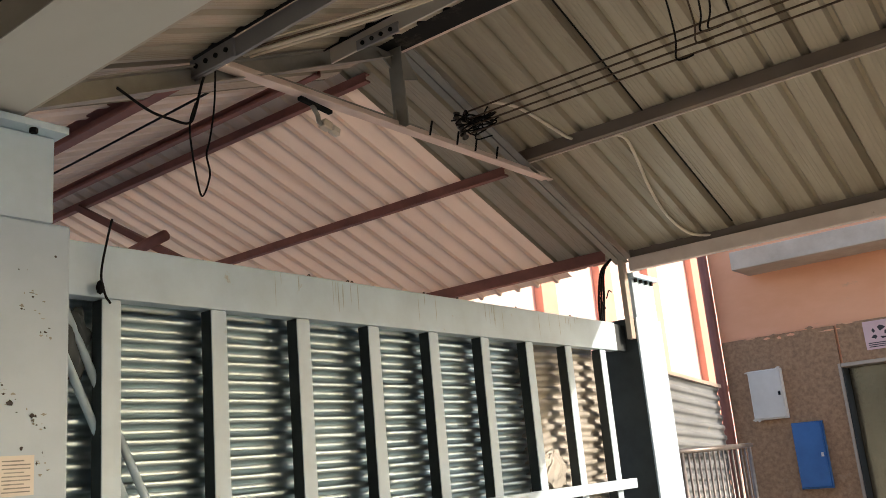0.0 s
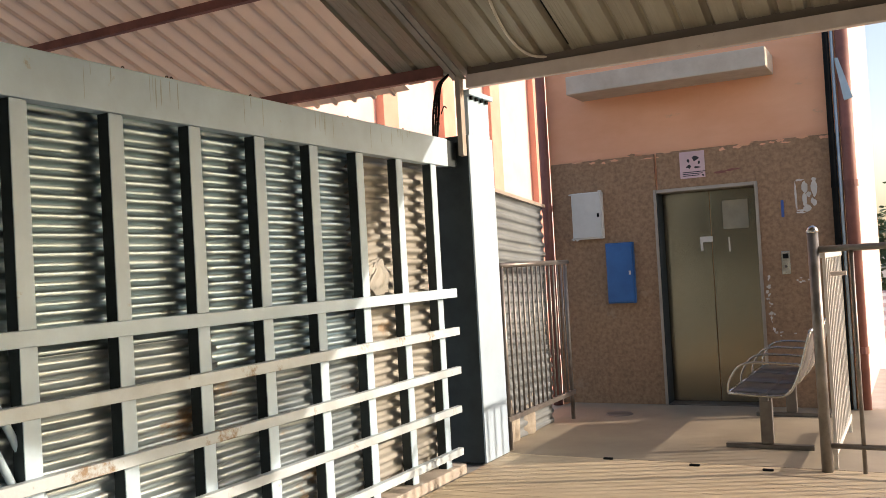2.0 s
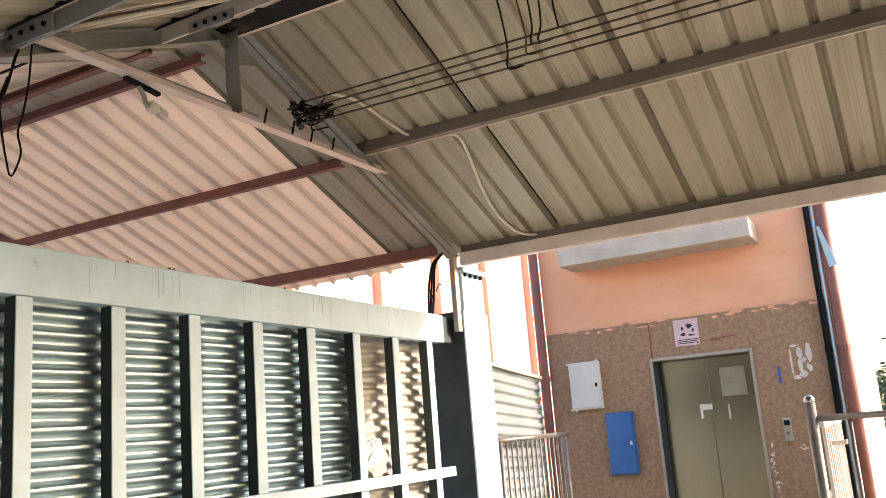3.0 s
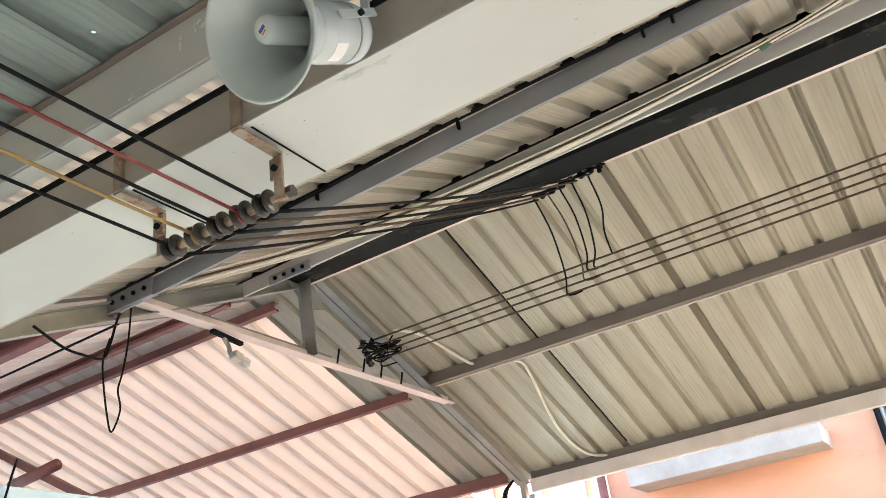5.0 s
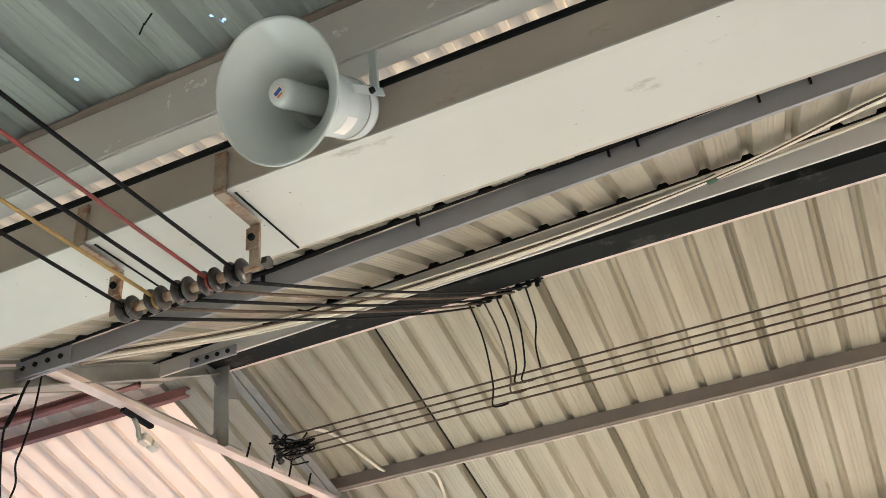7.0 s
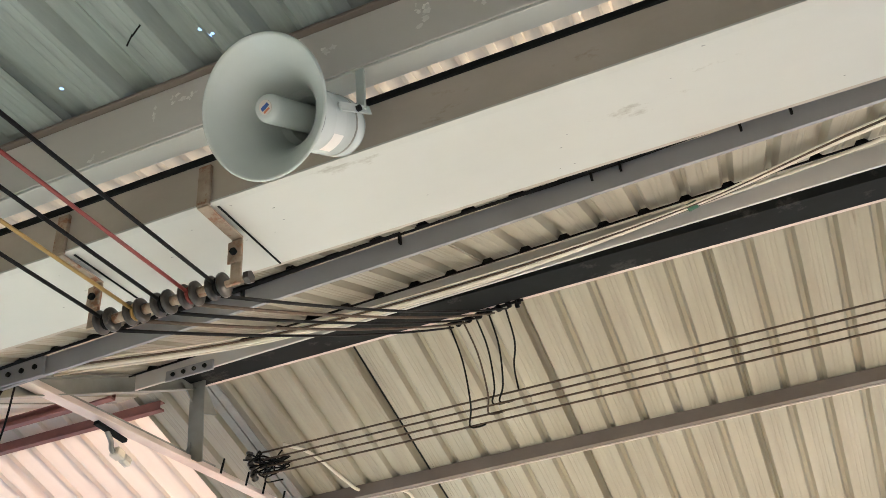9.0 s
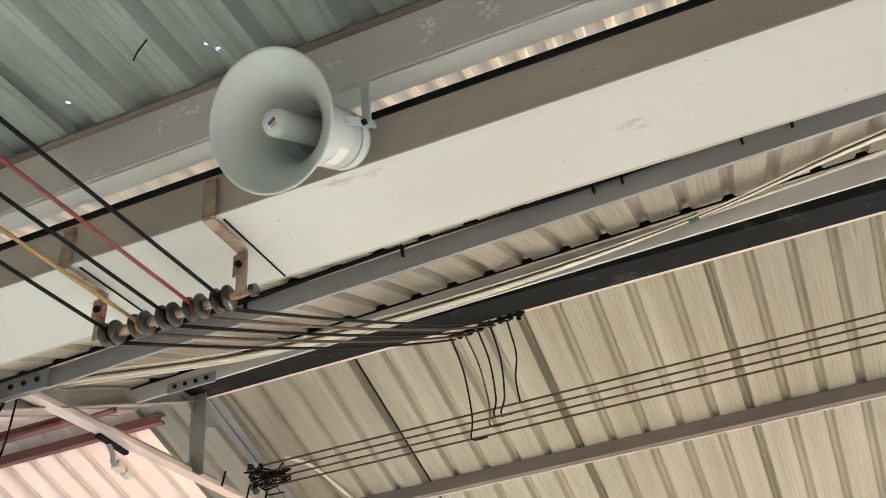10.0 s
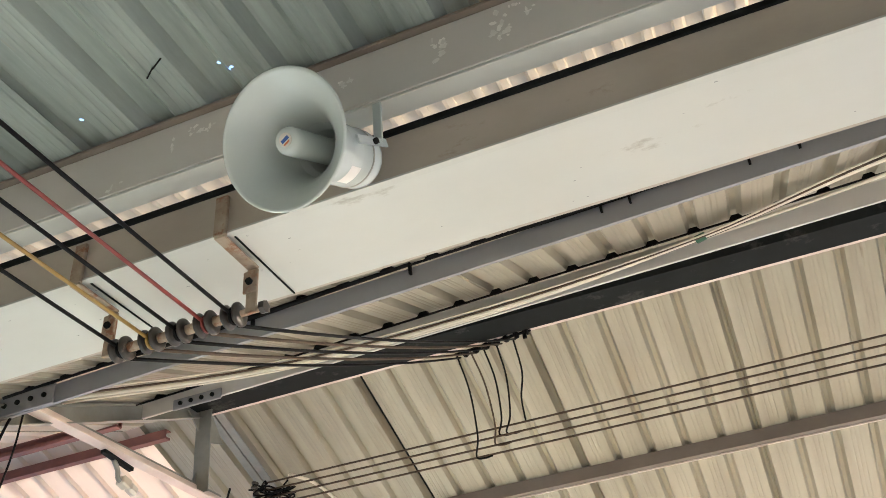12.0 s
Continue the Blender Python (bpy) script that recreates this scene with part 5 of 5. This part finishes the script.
tagged(part("rib_closer", bm, M_CABLE), "black plugs standing in for dark gaps in the ribs", "rib closer", kind="stuff")

# pale cable sagging down the slope
def on_roof(xx, yy, dz=-0.02):
    return (xx, yy, roof_z(yy) + dz + 0.05)


tagged(part("sagging_cable", tube(smooth_path([(-2.74, 4.20, 3.60), on_roof(-2.665, 4.395), on_roof(-2.579, 4.66), on_roof(-2.53, 4.76, -0.03), on_roof(-2.42, 4.80, -0.045), on_roof(-2.28, 4.83, -0.04), on_roof(-2.235, 4.92), on_roof(-2.27, 5.117), on_roof(-2.34, 5.40), on_roof(-2.38, 5.65), on_roof(-2.38, 5.87), on_roof(-2.33, 6.02), on_roof(-2.20, 6.09)]), 0.010, 8), M_PVC, None, "", True),
       "pale cable sagging down the roof slope", "cable")
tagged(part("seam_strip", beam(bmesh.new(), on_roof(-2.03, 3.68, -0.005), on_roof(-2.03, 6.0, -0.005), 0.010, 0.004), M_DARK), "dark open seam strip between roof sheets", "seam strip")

# hanging loose cable near the truss end
tagged(part("loose_cable", tube(smooth_path([(-2.87, 1.80, 3.02), (-2.87, 1.94, 2.965), (-2.87, 2.04, 2.955), (-2.87, 2.13, 2.96), (-2.87, 2.165, 3.03), (-2.87, 2.20, 3.16), (-2.88, 2.25, 3.27)]), 0.006, 6), M_CABLE, None, "", True), "loose black cable drooping at the truss end", "cable", "loose cables")
tagged(part("loose_cable", tube(smooth_path([(-2.87, 2.285, 3.42), (-2.87, 2.275, 3.30), (-2.87, 2.262, 3.08), (-2.87, 2.235, 2.92), (-2.87, 2.215, 2.84), (-2.87, 2.23, 2.755), (-2.87, 2.19, 2.655), (-2.87, 2.165, 2.72), (-2.87, 2.14, 2.86), (-2.87, 2.135, 2.96), (-2.87, 2.165, 3.06)]), 0.0042, 6), M_CABLE, None, "", True), "loose black cable loop hanging from the truss", "cable", "loose cables")
tagged(part("slack_cable", tube(sag((-9.1, 2.74, roof_z(2.74)), (-3.30, 2.72, roof_z(2.72)), 0.02), 0.007, 6), M_CABLE, None, "", True), "dark cable slung under the peach sheets", "cable", "loose cables")
lamp = thing("bulb_holder", (-2.87, 2.86, 3.26), "bare lamp in a bent holder under the truss tie", "lamp")
part("clamp", beam(bmesh.new(), (-2.87, 2.76, 3.255), (-2.87, 2.97, 3.235), 0.03, 0.02, bevel=0.004), M_DARK, lamp)
part("arm", tube(smooth_path([(-2.87, 2.84, 3.24), (-2.87, 2.875, 3.20), (-2.87, 2.885, 3.165), (-2.87, 2.92, 3.155)]), 0.012, 8), M_STEEL, lamp, "", True)
part("socket", beam(bmesh.new(), (-2.87, 2.90, 3.165), (-2.87, 2.955, 3.152), 0.05, 0.045, bevel=0.006), M_PVC, lamp, "pale square lamp socket")
part("bulb", beam(bmesh.new(), (-2.87, 2.956, 3.152), (-2.87, 3.015, 3.135), 0.044, 0.05, bevel=0.012), M_BULB, lamp, "frosted lamp glass")

# ---- outside ----
pink = thing("pink_building", (-8.5, 13, -5), "sunlit pale pink building with coral pilasters", "building", "town buildings")
part("wall", bx(-10, -7.0, 8.6, 24, -5, 9), M_PINKW, pink)
for yy in (9.2, 11.39, 13.3, 15.2, 17.35, 20.5):
    part("pilaster", bx(-6.998, -6.86, yy, yy + 0.42, -5, 9), M_CORAL, pink, "coral painted pilaster")
part("roof", bx(-10.2, -6.8, 8.4, 24.2, 9, 9.3), M_SLAB, pink)
for k in range(5):
    b = thing("far_shed", (6 + 9 * k, 40, -5), "low shed with a striped pink and white roof", "building", "far sheds")
    x0 = -1.5 + 7.5 * k
    part("wall", bx(x0, x0 + 7, 26, 44, -5, -1.4), M_PINKW, b)
    for j in range(12):
        part("roof_strip", beam(bmesh.new(), (x0 + 3.5, 26 + 1.5 * j, -1.2 + 0.05 * j), (x0 + 3.5, 27.4 + 1.5 * j, -1.15 + 0.05 * j), 7.3, 0.1), M_ROOFR if j % 2 else M_ROOFW, b)


def tree(at, height, spread, seed):
    random.seed(seed)
    t = thing("tree", at, "leafy green tree beyond the railing", "tree", "far trees")
    at = Vector(at)
    bm = tube([at, at + Vector((0.1, 0.1, height * 0.3)), at + Vector((-0.1, 0.2, height * 0.62))], [0.28, 0.2, 0.09], 8)
    tips = []
    for k in range(9):
        a = random.uniform(0, 6.28)
        s_ = at + Vector((0, 0.1, height * random.uniform(0.3, 0.6)))
        e_ = s_ + Vector((math.cos(a) * spread * 0.7, math.sin(a) * spread * 0.7, height * random.uniform(0.1, 0.35)))
        tube([s_, s_.lerp(e_, 0.5) + Vector((0, 0, 0.2)), e_], [0.09, 0.06, 0.02], 6, bm)
        tips.append(e_)
    part("trunk", bm, M_BARK, t)
    cr = bmesh.new()
    for k in range(2600):
        c = random.choice(tips + [at + Vector((0, 0, height * 0.8))])
        p = c + Vector((random.gauss(0, spread * 0.26), random.gauss(0, spread * 0.26), random.gauss(0, height * 0.09)))
        u = Vector((random.uniform(-1, 1), random.uniform(-1, 1), random.uniform(-0.6, 0.6))).normalized() * 0.2
        v = u.cross(Vector((random.uniform(-1, 1), random.uniform(-1, 1), 1))).normalized() * 0.11
        cr.faces.new([cr.verts.new(q) for q in (p - u, p + v, p + u, p - v)])
    part("crown", cr, M_LEAF, t)


for k, (xx, yy, hh) in enumerate(((1.2, 50, 9.5), (5.5, 47, 8), (10, 52, 10), (15, 48, 8.5), (-3, 55, 9), (22, 50, 9.5))):
    tree((xx, yy, -5.02), hh, 3.0, 40 + k)

# ---- deck strips ----
random.seed(3)
for k in range(25):
    yy = 3.58 + 0.115 * k
    st = part("floor_strip", bx(-2.88, 1.7, yy + 0.001, yy + 0.114, -0.024, 0.0 - 0.001 * random.random(), 0.0015), M_FLOOR, None)
    st.parent = floor
